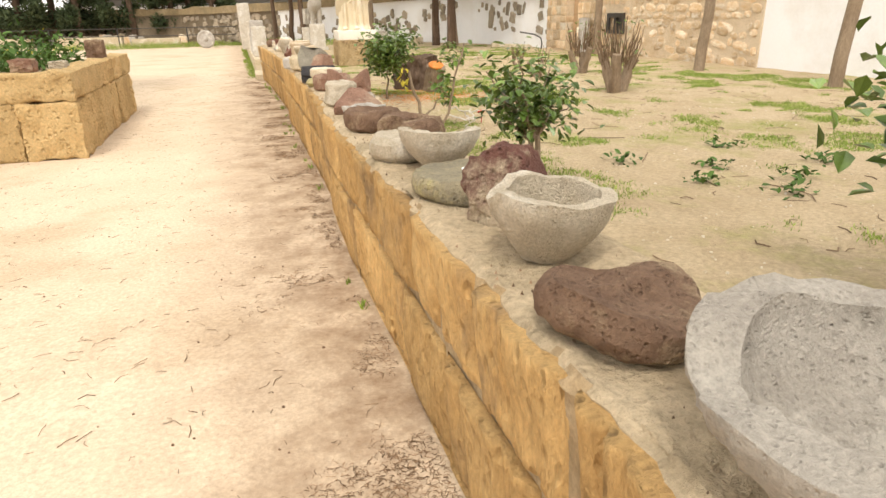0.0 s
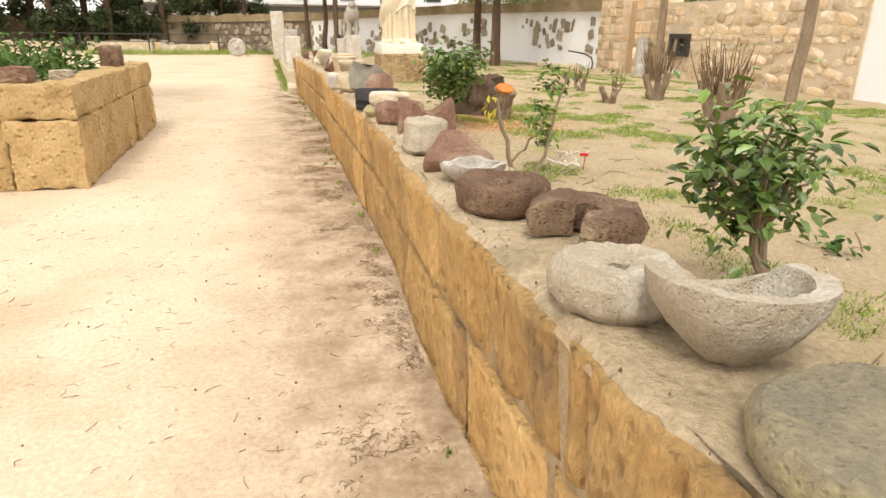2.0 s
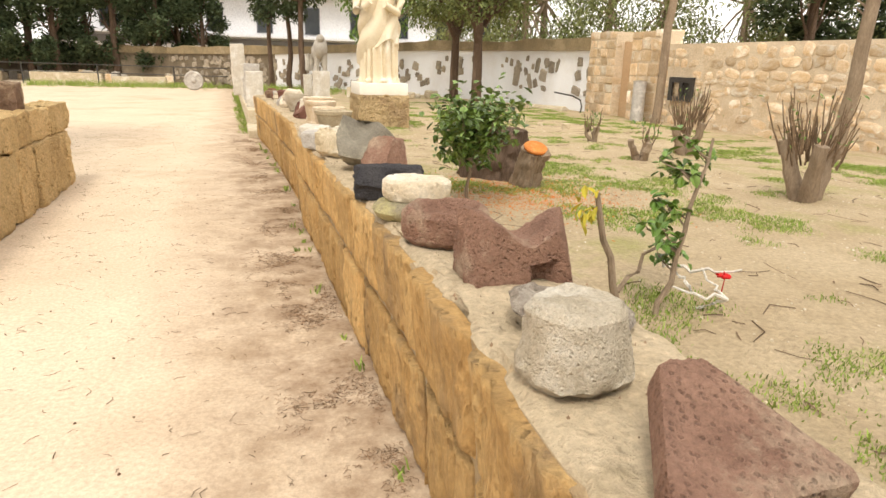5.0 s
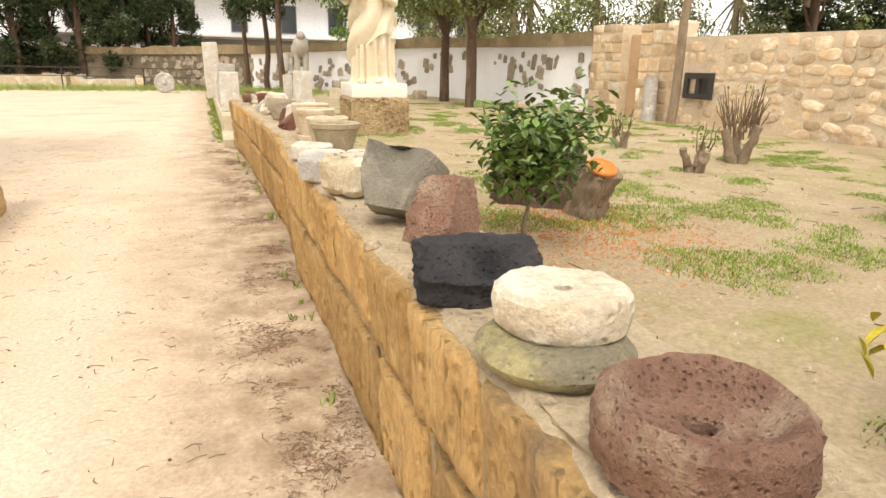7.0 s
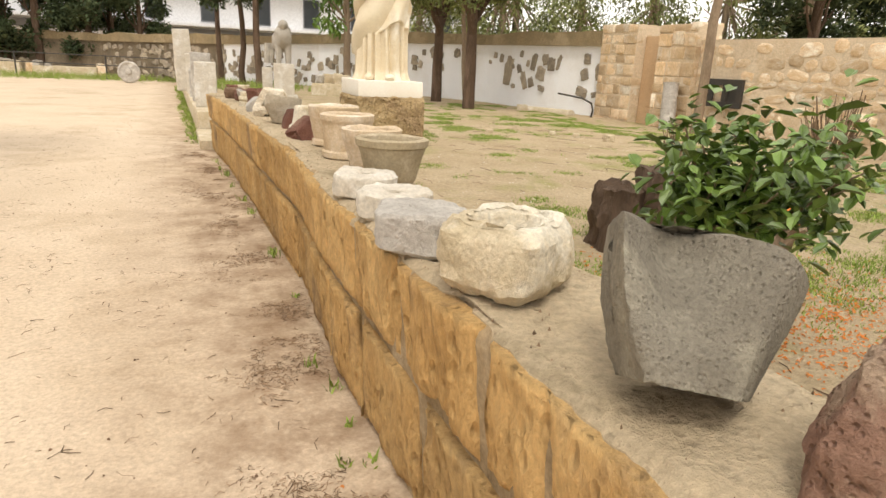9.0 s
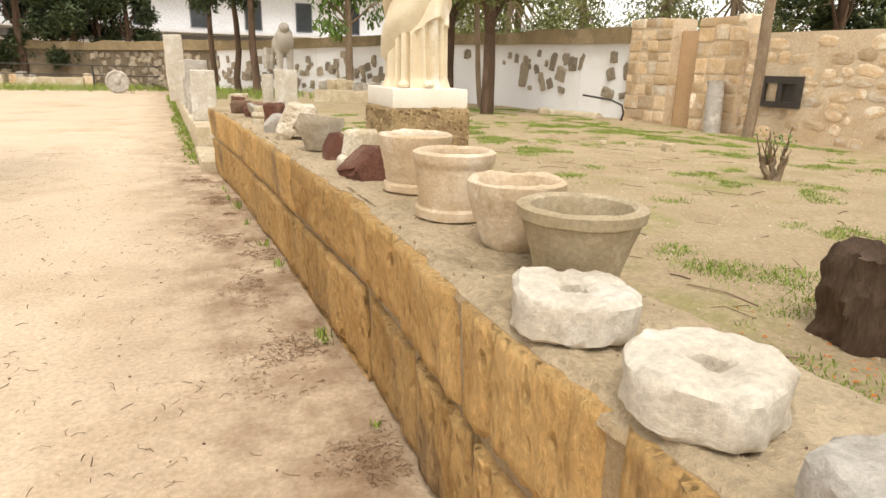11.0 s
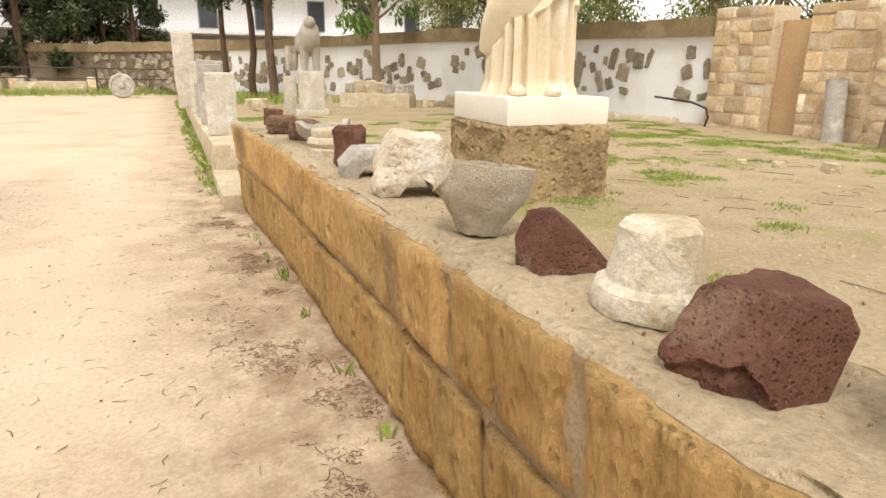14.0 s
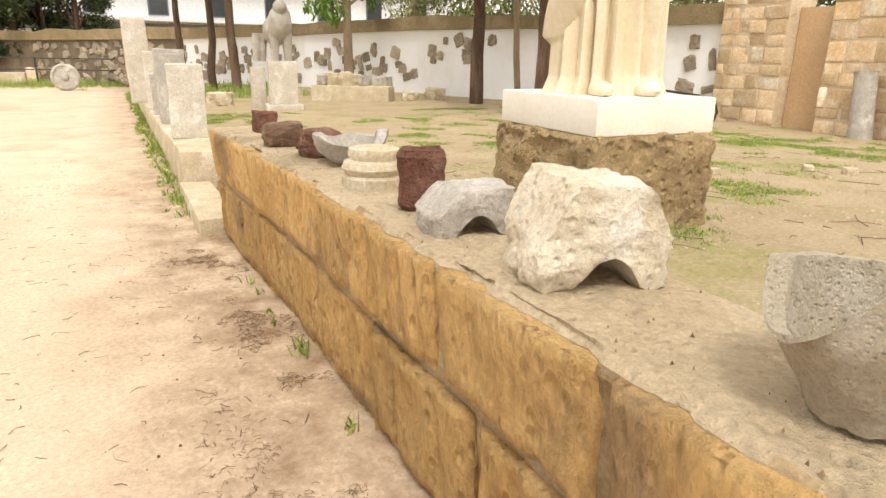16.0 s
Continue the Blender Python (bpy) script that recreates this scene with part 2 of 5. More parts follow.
def from_lists(name, verts, faces, material, smooth=False, parent=None):
    me = bpy.data.meshes.new(name)
    me.from_pydata(verts, [], faces)
    me.materials.append(material)
    if smooth:
        me.polygons.foreach_set("use_smooth", [True] * len(me.polygons))
    ob = new(name, me)
    if parent:
        ob.parent = parent
    return ob


def nz(v, f, seed=0.0):
    return noise.fractal(Vector((v[0] * f + seed, v[1] * f - seed, v[2] * f + 2 * seed)), 1.0, 2.0, 4)


def roughen(bm, amp, freq, seed, fine=0.25):
    bm.normal_update()
    for v in bm.verts:
        v.co += v.normal * (amp * nz(v.co, freq, seed) + amp * fine * nz(v.co, freq * 5, seed + 9))


def lathe(profile, seg=48, shape=None):
    """A turned solid from (radius, height) pairs. shape(theta, i) -> (radius factor, height offset)."""
    bm = bmesh.new()
    rings = []
    for i, (r, z) in enumerate(profile):
        ring = []
        if r < 1e-5:
            ring = [bm.verts.new((0, 0, z))]
        else:
            for k in range(seg):
                a = 2 * math.pi * k / seg
                fr, dz = shape(a, i) if shape else (1, 0)
                ring.append(bm.verts.new((r * fr * math.cos(a), r * fr * math.sin(a), z + dz)))
        rings.append(ring)
    for p, q in zip(rings, rings[1:]):
        for k in range(seg):
            j = (k + 1) % seg
            if len(p) == 1 and len(q) > 1:
                bm.faces.new((p[0], q[k], q[j])) if p is not rings[0] else bm.faces.new((p[0], q[j], q[k]))
            elif len(q) == 1 and len(p) > 1:
                bm.faces.new((p[k], p[j], q[0]))
            elif len(p) > 1:
                bm.faces.new((p[k], p[j], q[j], q[k]))
    bmesh.ops.recalc_face_normals(bm, faces=bm.faces)
    return bm


def dense(points, step=0.02):
    """Splits long runs of a profile so that relief has vertices to move."""
    out = [points[0]]
    for (r0, z0), (r1, z1) in zip(points, points[1:]):
        k = max(1, int(math.hypot(r1 - r0, z1 - z0) / step))
        out += [(r0 + (r1 - r0) * i / k, z0 + (z1 - z0) * i / k) for i in range(1, k + 1)]
    return out


def boulder(sx, sy, sz, seed, amp=0.12, freq=1.6, cuts=(), sub=4, power=0.75):
    """A rough block with its foot at z = 0: a squared ball, noise, and flat breaks (normal, distance)."""
    bm = bmesh.new()
    bmesh.ops.create_icosphere(bm, subdivisions=sub, radius=1)
    for v in bm.verts:
        c = v.co
        m = max(abs(c.x), abs(c.y), abs(c.z))
        k = (1 / m) ** power
        c *= k * 0.92
        c *= 1 + amp * nz(c, freq, seed) + amp * 0.3 * nz(c, freq * 4, seed + 5)
        for nrm, d in cuts:
            nv = Vector(nrm).normalized()
            over = c.dot(nv) - d
            if over > 0:
                c -= nv * over * 0.93
        v.co = (c.x * sx / 2, c.y * sy / 2, max(c.z, -0.82) * sz / 2)
    low = min(v.co.z for v in bm.verts)
    for v in bm.verts:
        v.co.z -= low
    return bm


def box(bm, x0, x1, y0, y1, z0, z1, m=None):
    vs = [bm.verts.new((x, y, z)) for z in (z0, z1) for x, y in ((x0, y0), (x1, y0), (x1, y1), (x0, y1))]
    if m:
        for v in vs:
            v.co = m @ v.co
    for f in ((3, 2, 1, 0), (4, 5, 6, 7), (0, 1, 5, 4), (1, 2, 6, 5), (2, 3, 7, 6), (3, 0, 4, 7)):
        bm.faces.new([vs[i] for i in f])
    return vs


def slab(x0, x1, y0, y1, z0, z1, bevel=0.015, cell=0.0, amp=0.0, freq=4.0, seed=0.0):
    bm = bmesh.new()
    box(bm, x0, x1, y0, y1, z0, z1)
    if cell:
        for axis in range(3):
            lo, hi = ((x0, x1), (y0, y1), (z0, z1))[axis]
            k = int((hi - lo) / cell)
            for i in range(1, k + 1):
                nrm = [0, 0, 0]
                nrm[axis] = 1
                co = [0, 0, 0]
                co[axis] = lo + (hi - lo) * i / (k + 1)
                bmesh.ops.bisect_plane(bm, geom=bm.verts[:] + bm.edges[:] + bm.faces[:], plane_co=co, plane_no=nrm)
    if bevel:
        sharp = [e for e in bm.edges if len(e.link_faces) == 2 and e.calc_face_angle(0) > 0.5]
        bmesh.ops.bevel(bm, geom=sharp, offset=bevel, segments=2, affect="EDGES", profile=0.6)
    if amp:
        roughen(bm, amp, freq, seed)
    return bm


def tube(bm, points, r0, r1, seg=7):
    """A tapered branch along points."""
    pts = [Vector(p) for p in points]
    rings = []
    for i, p in enumerate(pts):
        d = (pts[min(i + 1, len(pts) - 1)] - pts[max(i - 1, 0)]).normalized()
        s = d.orthogonal().normalized()
        t = d.cross(s)
        r = r0 + (r1 - r0) * i / (len(pts) - 1)
        rings.append([bm.verts.new(p + r * (s * math.cos(2 * math.pi * k / seg) + t * math.sin(2 * math.pi * k / seg))) for k in range(seg)])
    for p, q in zip(rings, rings[1:]):
        for k in range(seg):
            j = (k + 1) % seg
            bm.faces.new((p[k], p[j], q[j], q[k]))
    bm.faces.new(rings[0][::-1])
    bm.faces.new(rings[-1])


def bent(a, b, wob, rng, n=6):
    a, b = Vector(a), Vector(b)
    return [a.lerp(b, i / n) + (Vector((rng.uniform(-1, 1), rng.uniform(-1, 1), rng.uniform(-1, 1))) * wob if 0 < i < n else Vector()) for i in range(n + 1)]


def leaves(name, centres, sizes, material, rng, parent=None, droop=0.3, ratio=0.5, fold=0.25):
    """Many single leaves, each two folded quads, at the centres given."""
    verts, faces = [], []
    for c, s in zip(centres, sizes):
        d = Vector((rng.uniform(-1, 1), rng.uniform(-1, 1), rng.uniform(-0.8, 0.6) - droop)).normalized()
        u = d.cross(Vector((rng.uniform(-0.4, 0.4), rng.uniform(-0.4, 0.4), 1))).normalized()
        up = u.cross(d)
        c = Vector(c)
        i = len(verts)
        w = s * ratio * 0.5
        lift = up * (w * fold * 2)
        verts += [c, c + d * s * 0.35 + u * w + lift, c + d * s * 0.75 + u * w * 0.7 + lift, c + d * s, c + d * s * 0.75 - u * w * 0.7 + lift, c + d * s * 0.35 - u * w + lift]
        faces += [(i, i + 1, i + 2, i + 3), (i, i + 3, i + 4, i + 5)]
    return from_lists(name, [tuple(v) for v in verts], faces, material, False, parent)


WALL_LINE = [(-40, .65), (5, .65), (6.8, .735), (10, .73), (11.5, .80), (13, .775), (15, .735), (17.4, .645), (19, .62), (60, .62)]


def wall_x(y):
    """The upper front edge of the long wall, which wanders a little."""
    for (a, xa), (b, xb) in zip(WALL_LINE, WALL_LINE[1:]):
        if y <= b:
            k = (y - a) / (b - a)
            k = k * k * (3 - 2 * k)
            return xa + (xb - xa) * k
    return WALL_LINE[-1][1]


TOP = 0.80
DEEP = 0.47


def garden_z(x, y):
    a = 0.40 - 0.018 * max(0.0, x - 2.5)
    k = min(1.0, max(0.0, (y - 17) / 6))
    return a * (1 - k) + k * min(a, 0.30)


def ground_z(x, y):
    edge = wall_x(y) + 0.22
    k = min(1.0, max(0.0, (x - edge) / 0.08))
    if y > 36:
        k *= max(0.0, 1 - (y - 36) / 6)
    g = 0.012 * nz((x, y, 0), 0.9, 3) + 0.006 * nz((x, y, 0), 4.0, 8)
    if x > edge:
        g *= 2
    if abs(x) > 40 or abs(y) > 80:
        g = 0
    return k * garden_z(x, y) + g


# ---- ground ----
def axis(stretches):
    out = []
    for a, z, step in stretches:
        k = max(1, round((z - a) / step))
        out += [a + (z - a) * i / k for i in range(k)]
    return out + [stretches[-1][1]]


gx = axis([(-600, -60, 90), (-60, -12, 4), (-12, -3, 0.5), (-3, 0.6, 0.09), (0.6, 1.2, 0.04), (1.2, 5, 0.1), (5, 12, 0.3), (12, 60, 4), (60, 600, 90)])
gy = axis([(-600, -60, 90), (-60, -4, 4), (-4, 0, 0.3), (0, 18, 0.09), (18, 45, 0.4), (45, 80, 3), (80, 700, 90)])
verts = [(x, y, ground_z(x, y)) for y in gy for x in gx]
W = len(gx)
faces = [(j * W + i, j * W + i + 1, j * W + W + i + 1, j * W + W + i) for j in range(len(gy) - 1) for i in range(W - 1)]
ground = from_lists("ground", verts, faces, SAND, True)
ground.data.materials.append(SOIL)
ground.data.polygons.foreach_set("material_index", [1 if (gx[i] > 0.9 and gy[j] > -30) else 0 for j in range(len(gy) - 1) for i in range(W - 1)])
tagged(ground, "pale sandy footpath beside sparse dry garden soil", "ground", kind="structure")

# ---- long low wall ----
garden_wall = new("wall_garden")
tagged(garden_wall, "low honey-coloured tuff block wall with worn flat top", "wall", kind="structure")
Y0, Y1 = -1.5, 17.25
bm = bmesh.new()
ny = 940
prof = [(0.020, 0.0), (0.020, 0.1), (0.020, 0.2), (0.020, 0.3), (0.020, 0.4), (0.020, 0.5), (0.020, 0.6), (0.020, 0.7), (0.020, 0.745), (0.016, 0.765), (0.022, 0.785), (0.038, 0.797),
        *[(0.05 + 0.0185 * q, TOP) for q in range(21)], (0.45, 0.795), (DEEP, 0.77), (DEEP, 0.6), (DEEP, 0.2)]
prev = None
for i in range(ny + 1):
    y = Y0 + (Y1 - Y0) * i / ny
    ring = []
    for k, (dx, z) in enumerate(prof):
        e = 0.020 * nz((y, 0, 0), 2.2, 4) + 0.012 * nz((y, z, 0), 9, 7)
        p = Vector((wall_x(y) + dx + (0.048 * (1 - z / 0.8) if k < 9 else 0), y, z))
        if 9 <= k <= 11:
            p.x += max(-0.006, e * 2.2)
            p.z += -0.012 * abs(nz((y, 0, 1), 6, 2)) * (k == 11) - 0.02 * max(0, nz((y, 3, 1), 3, 5))
        elif k >= 33:
            p.x += e * 1.5
        elif k >= 12:
            p.z += 0.007 * nz((p.x, y, 0), 5, 1) + 0.004 * nz((p.x, y, 0), 18, 1)
            crack = abs(nz((p.x * 2.2, y, 0), 1.5, 14))
            p.z -= 0.012 * max(0.0, 1 - crack / 0.035)
        else:
            p.x += e * 0.4
        ring.append(bm.verts.new(p))
    if prev:
        for k in range(len(prof) - 1):
            bm.faces.new((prev[k], prev[k + 1], ring[k + 1], ring[k]))
    else:
        bm.faces.new(ring)
    prev = ring
bm.faces.new(prev[::-1])
bmesh.ops.recalc_face_normals(bm, faces=bm.faces)
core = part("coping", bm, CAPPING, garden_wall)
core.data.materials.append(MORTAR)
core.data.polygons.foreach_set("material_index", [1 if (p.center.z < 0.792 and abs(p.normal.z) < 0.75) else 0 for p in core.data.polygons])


# ---- white wall with stone fragments, rubble wall and gate piers ----
def run_wall(name, pts, height, depth, material, label, cap=0.0, capover=0.12, base=-0.1):
    holder = tagged(new(name), label, "wall", kind="structure")
    for (xa, ya, ha), (xb, yb, hb) in zip([(*p, h) for p, h in zip(pts, height)], [(*p, h) for p, h in zip(pts[1:], height[1:])]):
        d = Vector((xb - xa, yb - ya, 0))
        L = d.length
        d.normalize()
        nrm = Vector((d.y, -d.x, 0))
        k = max(2, int(L / 0.35))
        for lo, hi, thick, out, mt, nm in ((base, 0, depth, 0, material, "plaster"), (0, cap, depth + capover, capover, COPING, "coping")):
            if hi == 0 and lo == 0:
                continue
            bm = bmesh.new()
            rows = []
            for i in range(k + 1):
                h = ha + (hb - ha) * i / k
                c = Vector((xa, ya, 0)) + d * (L * i / k)
                zl, zh = (lo, h) if nm == "plaster" else (h, h + hi + 0.08 * nz((c.x, c.y, 0), 0.6, 2))
                w = 0.02 * nz((c.x, c.y, 1), 1.3, 6)
                rows.append([bm.verts.new(c - nrm * (out + w) + Vector((0, 0, zl))), bm.verts.new(c - nrm * (out * 0.7 + w) + Vector((0, 0, zh))),
                             bm.verts.new(c + nrm * thick + Vector((0, 0, zh))), bm.verts.new(c + nrm * thick + Vector((0, 0, zl)))])
            for p, q in zip(rows, rows[1:]):
                for a in range(4):
                    b = (a + 1) % 4
                    bm.faces.new((p[a], q[a], q[b], p[b]))
            bm.faces.new(rows[0])
            bm.faces.new(rows[-1][::-1])
            bmesh.ops.recalc_face_normals(bm, faces=bm.faces)
            part(nm, bm, mt, holder, smooth=False)
    return holder


def fragment_mesh(seed):
    bm = boulder(1, 1, 1, seed, amp=0.28, freq=1.3, sub=3, power=0.85)
    me = bpy.data.meshes.new("stone_fragment")
    bm.to_mesh(me)
    bm.free()
    me.materials.append(FRAGMENT)
    return me


FRAGS = [fragment_mesh(s) for s in range(8)]


def stud(holder, a, b, s, z, w, h, rng, depth=0.10):
    """A stone let into the face of a wall that runs from a to b, s metres along."""
    d = Vector((b[0] - a[0], b[1] - a[1], 0)).normalized()
    ob = new("stone_fragment", rng.choice(FRAGS))
    ob.parent = holder
    m = Matrix.Translation(Vector((a[0], a[1], z)) + d * s) @ Matrix.Rotation(math.atan2(d.y, d.x), 4, "Z") @ Matrix.Rotation(rng.uniform(-0.35, 0.35), 4, "Y")
    ob.matrix_world = m @ Matrix.Translation((0, 0, -h / 2)) @ Matrix.Diagonal((w, depth, h, 1))
    return ob


BEND = [(10.05, 20.75), (9.15, 25.6), (7.75, 29.2), (5.6, 33.2), (2.4, 37.2)]
plaster_wall = run_wall("wall_plaster", BEND, (1.95, 1.98, 2.0, 1.9, 1.75), 0.45, WHITEWASH, "whitewashed boundary wall set with ancient stone fragments", cap=0.34)
rng = random.Random(5)
for a, b, s, z, w, h in [(0, 1, 0.35, 1.35, .16, .42), (0, 1, 0.32, 0.82, .42, .16), (0, 1, .18, 1.45, .10, .30), (0, 1, 0.85, 0.85, .40, .26), (0, 1, 0.8, 1.28, .26, .30), (0, 1, 0.75, 1.66, .22, .28),
                         (0, 1, 1.75, 1.55, .13, .45), (0, 1, 2.05, 1.5, .3, .38), (0, 1, 2.3, 1.62, .26, .3), (0, 1, 2.45, 1.25, .36, .4), (0, 1, 2.4, .85, .26, .18), (0, 1, 2.75, 1.55, .2, .5),
                         (0, 1, 2.85, 1.0, .22, .3), (0, 1, 3.0, 1.5, .12, .2), (0, 1, 3.15, 1.05, .2, .55), (0, 1, 3.38, 1.35, .18, .26), (0, 1, 3.3, 1.75, .14, .2), (0, 1, 3.6, .85, .16, .14),
                         (0, 1, 3.85, 1.3, .35, .9), (0, 1, 3.65, 1.4, .1, .14), (0, 1, 4.2, 1.62, .16, .26), (0, 1, 4.5, 1.7, .14, .2), (0, 1, 4.75, 1.5, .12, .12)]:
    stud(plaster_wall, BEND[a], BEND[b], s, z, w, h, rng)
for seg, n0, lo, hi in ((1, 16, 1.15, 1.75), (2, 34, 0.7, 1.7), (3, 46, 0.45, 1.55)):
    L = math.dist(BEND[seg], BEND[seg + 1])
    for k in range(n0):
        s = (0.3 + 0.7 * rng.random()) * L if seg == 1 else rng.random() * L
        stud(plaster_wall, BEND[seg], BEND[seg + 1], s, rng.uniform(lo, hi), rng.uniform(.14, .36), rng.uniform(.16, .36), rng)
far_wall = run_wall("wall_far", [(2.4, 37.2), (-3, 46), (-14, 52), (-40, 58)], (1.75, 1.7, 1.7, 1.7), 0.5, DARK_RUBBLE, "dark rubble wall at the far end of the garden", cap=0.4)
for k in range(150):
    stud(far_wall, (2.4, 37.2), (-3, 46), rng.uniform(0, 10.2), rng.uniform(.1, 1.6), rng.uniform(.2, .5), rng.uniform(.16, .3), rng)
rubble_wall = run_wall("wall_rubble", [(9.92, 11.8), (9.92, 18.3)], (2.0, 2.05), 0.45, RUBBLE_MORTAR, "sandy rubble stone wall with pale weathered blocks")
white_end = run_wall("wall_white", [(9.95, -20), (9.95, 11.8)], (2.1, 2.0), 0.45, WHITEWASH, "plain whitewashed garden wall")
close_wall = run_wall("wall_rear", [(-30, -20.5), (10.4, -20.5)], (2.1, 2.1), 0.45, RUBBLE_MORTAR, "plain wall closing the garden")


# gate piers of mixed blocks
def pier(x0, x1, y0, y1, h, seed):
    holder = tagged(new("gate_pier"), "tall rough gate pier of mixed sandstone blocks", "pier", "gate piers")
    r = random.Random(seed)
    part("core", slab(x0 + .004, x1 - .03, y0 + .01, y1 - .01, -0.1, h - .03, 0), RUBBLE_MORTAR, holder, smooth=False)
    z = 0.0
    while z < h - 0.05:
        hh = min(r.uniform(0.16, 0.32), h - z)
        y = y0
        while y < y1 - 0.02:
            ww = min(r.uniform(0.22, 0.5), y1 - y)
            if y1 - y - ww < 0.12:
                ww = y1 - y
            lift = r.uniform(-.02, .02)
            b = slab(x0 - r.uniform(-.002, .03), x1, y + r.uniform(.004, .03), y + ww - r.uniform(.004, .03), max(0, z + .01 + lift), z + hh - r.uniform(.008, .03) + lift, 0.02, 0.09, 0.014, 6, r.random() * 40)
            part("block", b, RUBBLE, holder)
            y += ww
        z += hh
    return holder


pier(9.80, 10.45, 19.55, 20.85, 2.42, 2)
pier(9.80, 10.45, 17.75, 18.85, 2.38, 7)
door = obj("door_1", slab(10.05, 10.11, 18.85, 19.55, 0.0, 2.15, 0.01), DOOR_PAINT, False)
tagged(door, "peach-coloured flat board closing the gateway", "door", kind="structure")


# ---- statue on its base ----
base = tagged(new("pedestal"), "eroded yellow sandstone base with white marble plinth", "pedestal")
BASE_M = pose(2.62, 15.50, 0.28, 0, 0, -2)
bm = slab(-.42, .42, -.49, .49, 0.0, 0.64, .03, 0.03, 0.034, 8, 3)
part("sandstone_block", bm, PITTED, base, "pitted sandstone block")
bm = slab(-.40, .40, -.47, .47, 0.64, 0.83, .012, 0.12, 0.003, 3, 1)
part("marble_plinth", bm, PLINTH, base, "cream white marble plinth")
base.matrix_world = BASE_M


def robed_figure():
    """A standing draped figure, about life size: robe with folds, mantle, arms, head."""
    bm = bmesh.new()
    rows, segs = 130, 260
    H = 1.62
    grid = []
    for j in range(rows + 1):
        t = j / rows
        z = t * H
        body = 0.265 - 0.03 * t if t < 0.55 else 0.2485 - 0.02 * math.sin((t - 0.55) / 0.45 * math.pi)
        if t > 0.86:
            body *= max(0.28, 1 - ((t - 0.86) / 0.14) ** 2 * 0.72)
        ring = []
        for k in range(segs):
            a = 2 * math.pi * k / segs
            # the mantle's hem climbs from one side to the other; long pleats hang below it
            hem = 0.27 + 0.13 * math.sin(a + 2.3) + 0.02 * math.sin(5 * a)
            over = min(1.0, max(0.0, (t - hem) / 0.012))
            ph = a * 17 + 1.4 * math.sin(a * 3) + 0.5 * math.sin(t * 6 + a)
            pleat = 0.06 * (abs(math.sin(ph / 2)) - 0.55) + 0.010 * math.sin(ph * 1.7 + 1)
            u = a * 2.2 - t * 9.5 + 0.5 * math.sin(a * 2 + t * 4)
            swag = 0.062 * (abs(math.sin(u)) ** 0.6 - 0.6) + 0.012 * math.sin(2.7 * u + 2 * t)
            cascade = 0.055 * math.exp(-((a - 5.35 + 0.25 * t) / 0.16) ** 2) * (1 - abs(2 * t - 0.75)) if t < 0.9 else 0.0
            fade = 1.0 if t < 0.86 else max(0.0, 1 - (t - 0.86) / 0.1)
            r = body + (1 - over) * pleat + over * (0.038 + swag * fade) + max(0.0, cascade) + 0.03 * max(0, 1 - t / 0.06)
            ring.append(bm.verts.new((r * math.cos(a) * 1.12, r * math.sin(a) * 0.95, z)))
        grid.append(ring)
    for p, q in zip(grid, grid[1:]):
        for k in range(segs):
            j = (k + 1) % segs
            bm.faces.new((p[k], p[j], q[j], q[k]))
    bm.faces.new(grid[0][::-1])
    bm.faces.new(grid[-1])
    m = Matrix.Translation((0, -0.02, 1.74)) @ Matrix.Diagonal((0.10, 0.12, 0.15, 1))
    bmesh.ops.create_icosphere(bm, subdivisions=3, radius=1, matrix=m)
    m = Matrix.Translation((0, 0.05, 1.80)) @ Matrix.Diagonal((0.13, 0.12, 0.13, 1))
    bmesh.ops.create_icosphere(bm, subdivisions=3, radius=1, matrix=m)
    tube(bm, [(0, 0, 1.5), (0, 0, 1.66)], 0.10, 0.07, 14)
    tube(bm, [(-0.27, 0.02, 1.46), (-0.36, -0.02, 1.28), (-0.34, -0.16, 1.12), (-0.18, -0.34, 1.16), (-0.08, -0.38, 1.24)], 0.085, 0.05, 12)
    tube(bm, [(0.27, 0.02, 1.46), (0.36, 0.0, 1.28), (0.33, -0.16, 1.10), (0.14, -0.36, 1.20)], 0.085, 0.05, 12)
    for x, y in ((-0.13, -0.31), (0.12, -0.33)):
        m = Matrix.Translation((x, y, 0.035)) @ Matrix.Diagonal((0.06, 0.12, 0.045, 1))
        bmesh.ops.create_icosphere(bm, subdivisions=2, radius=1, matrix=m)
    return bm


statue = obj("statue", robed_figure(), STATUE)
statue.matrix_world = pose(2.62, 15.50, 1.108, 0, 0, -20)
tagged(statue, "cream marble robed figure standing on its plinth", "statue")

# ---- planter of tuff blocks across the path ----
planter = tagged(new("planter_wall"), "raised planter of large yellow tuff blocks", "planter", kind="structure")
part("earth", slab(-5.7, -1.75, 9.1, 12.8, 0.0, 0.84, 0), SOIL, planter, smooth=False)
rb = random.Random(3)


def ashlar(parent, x0, x1, y0, y1, z0, z1, seed):
    part("block", slab(x0, x1, y0, y1, z0, z1, 0.025, 0.05, 0.034, 6, seed), PALE_TUFF, parent)


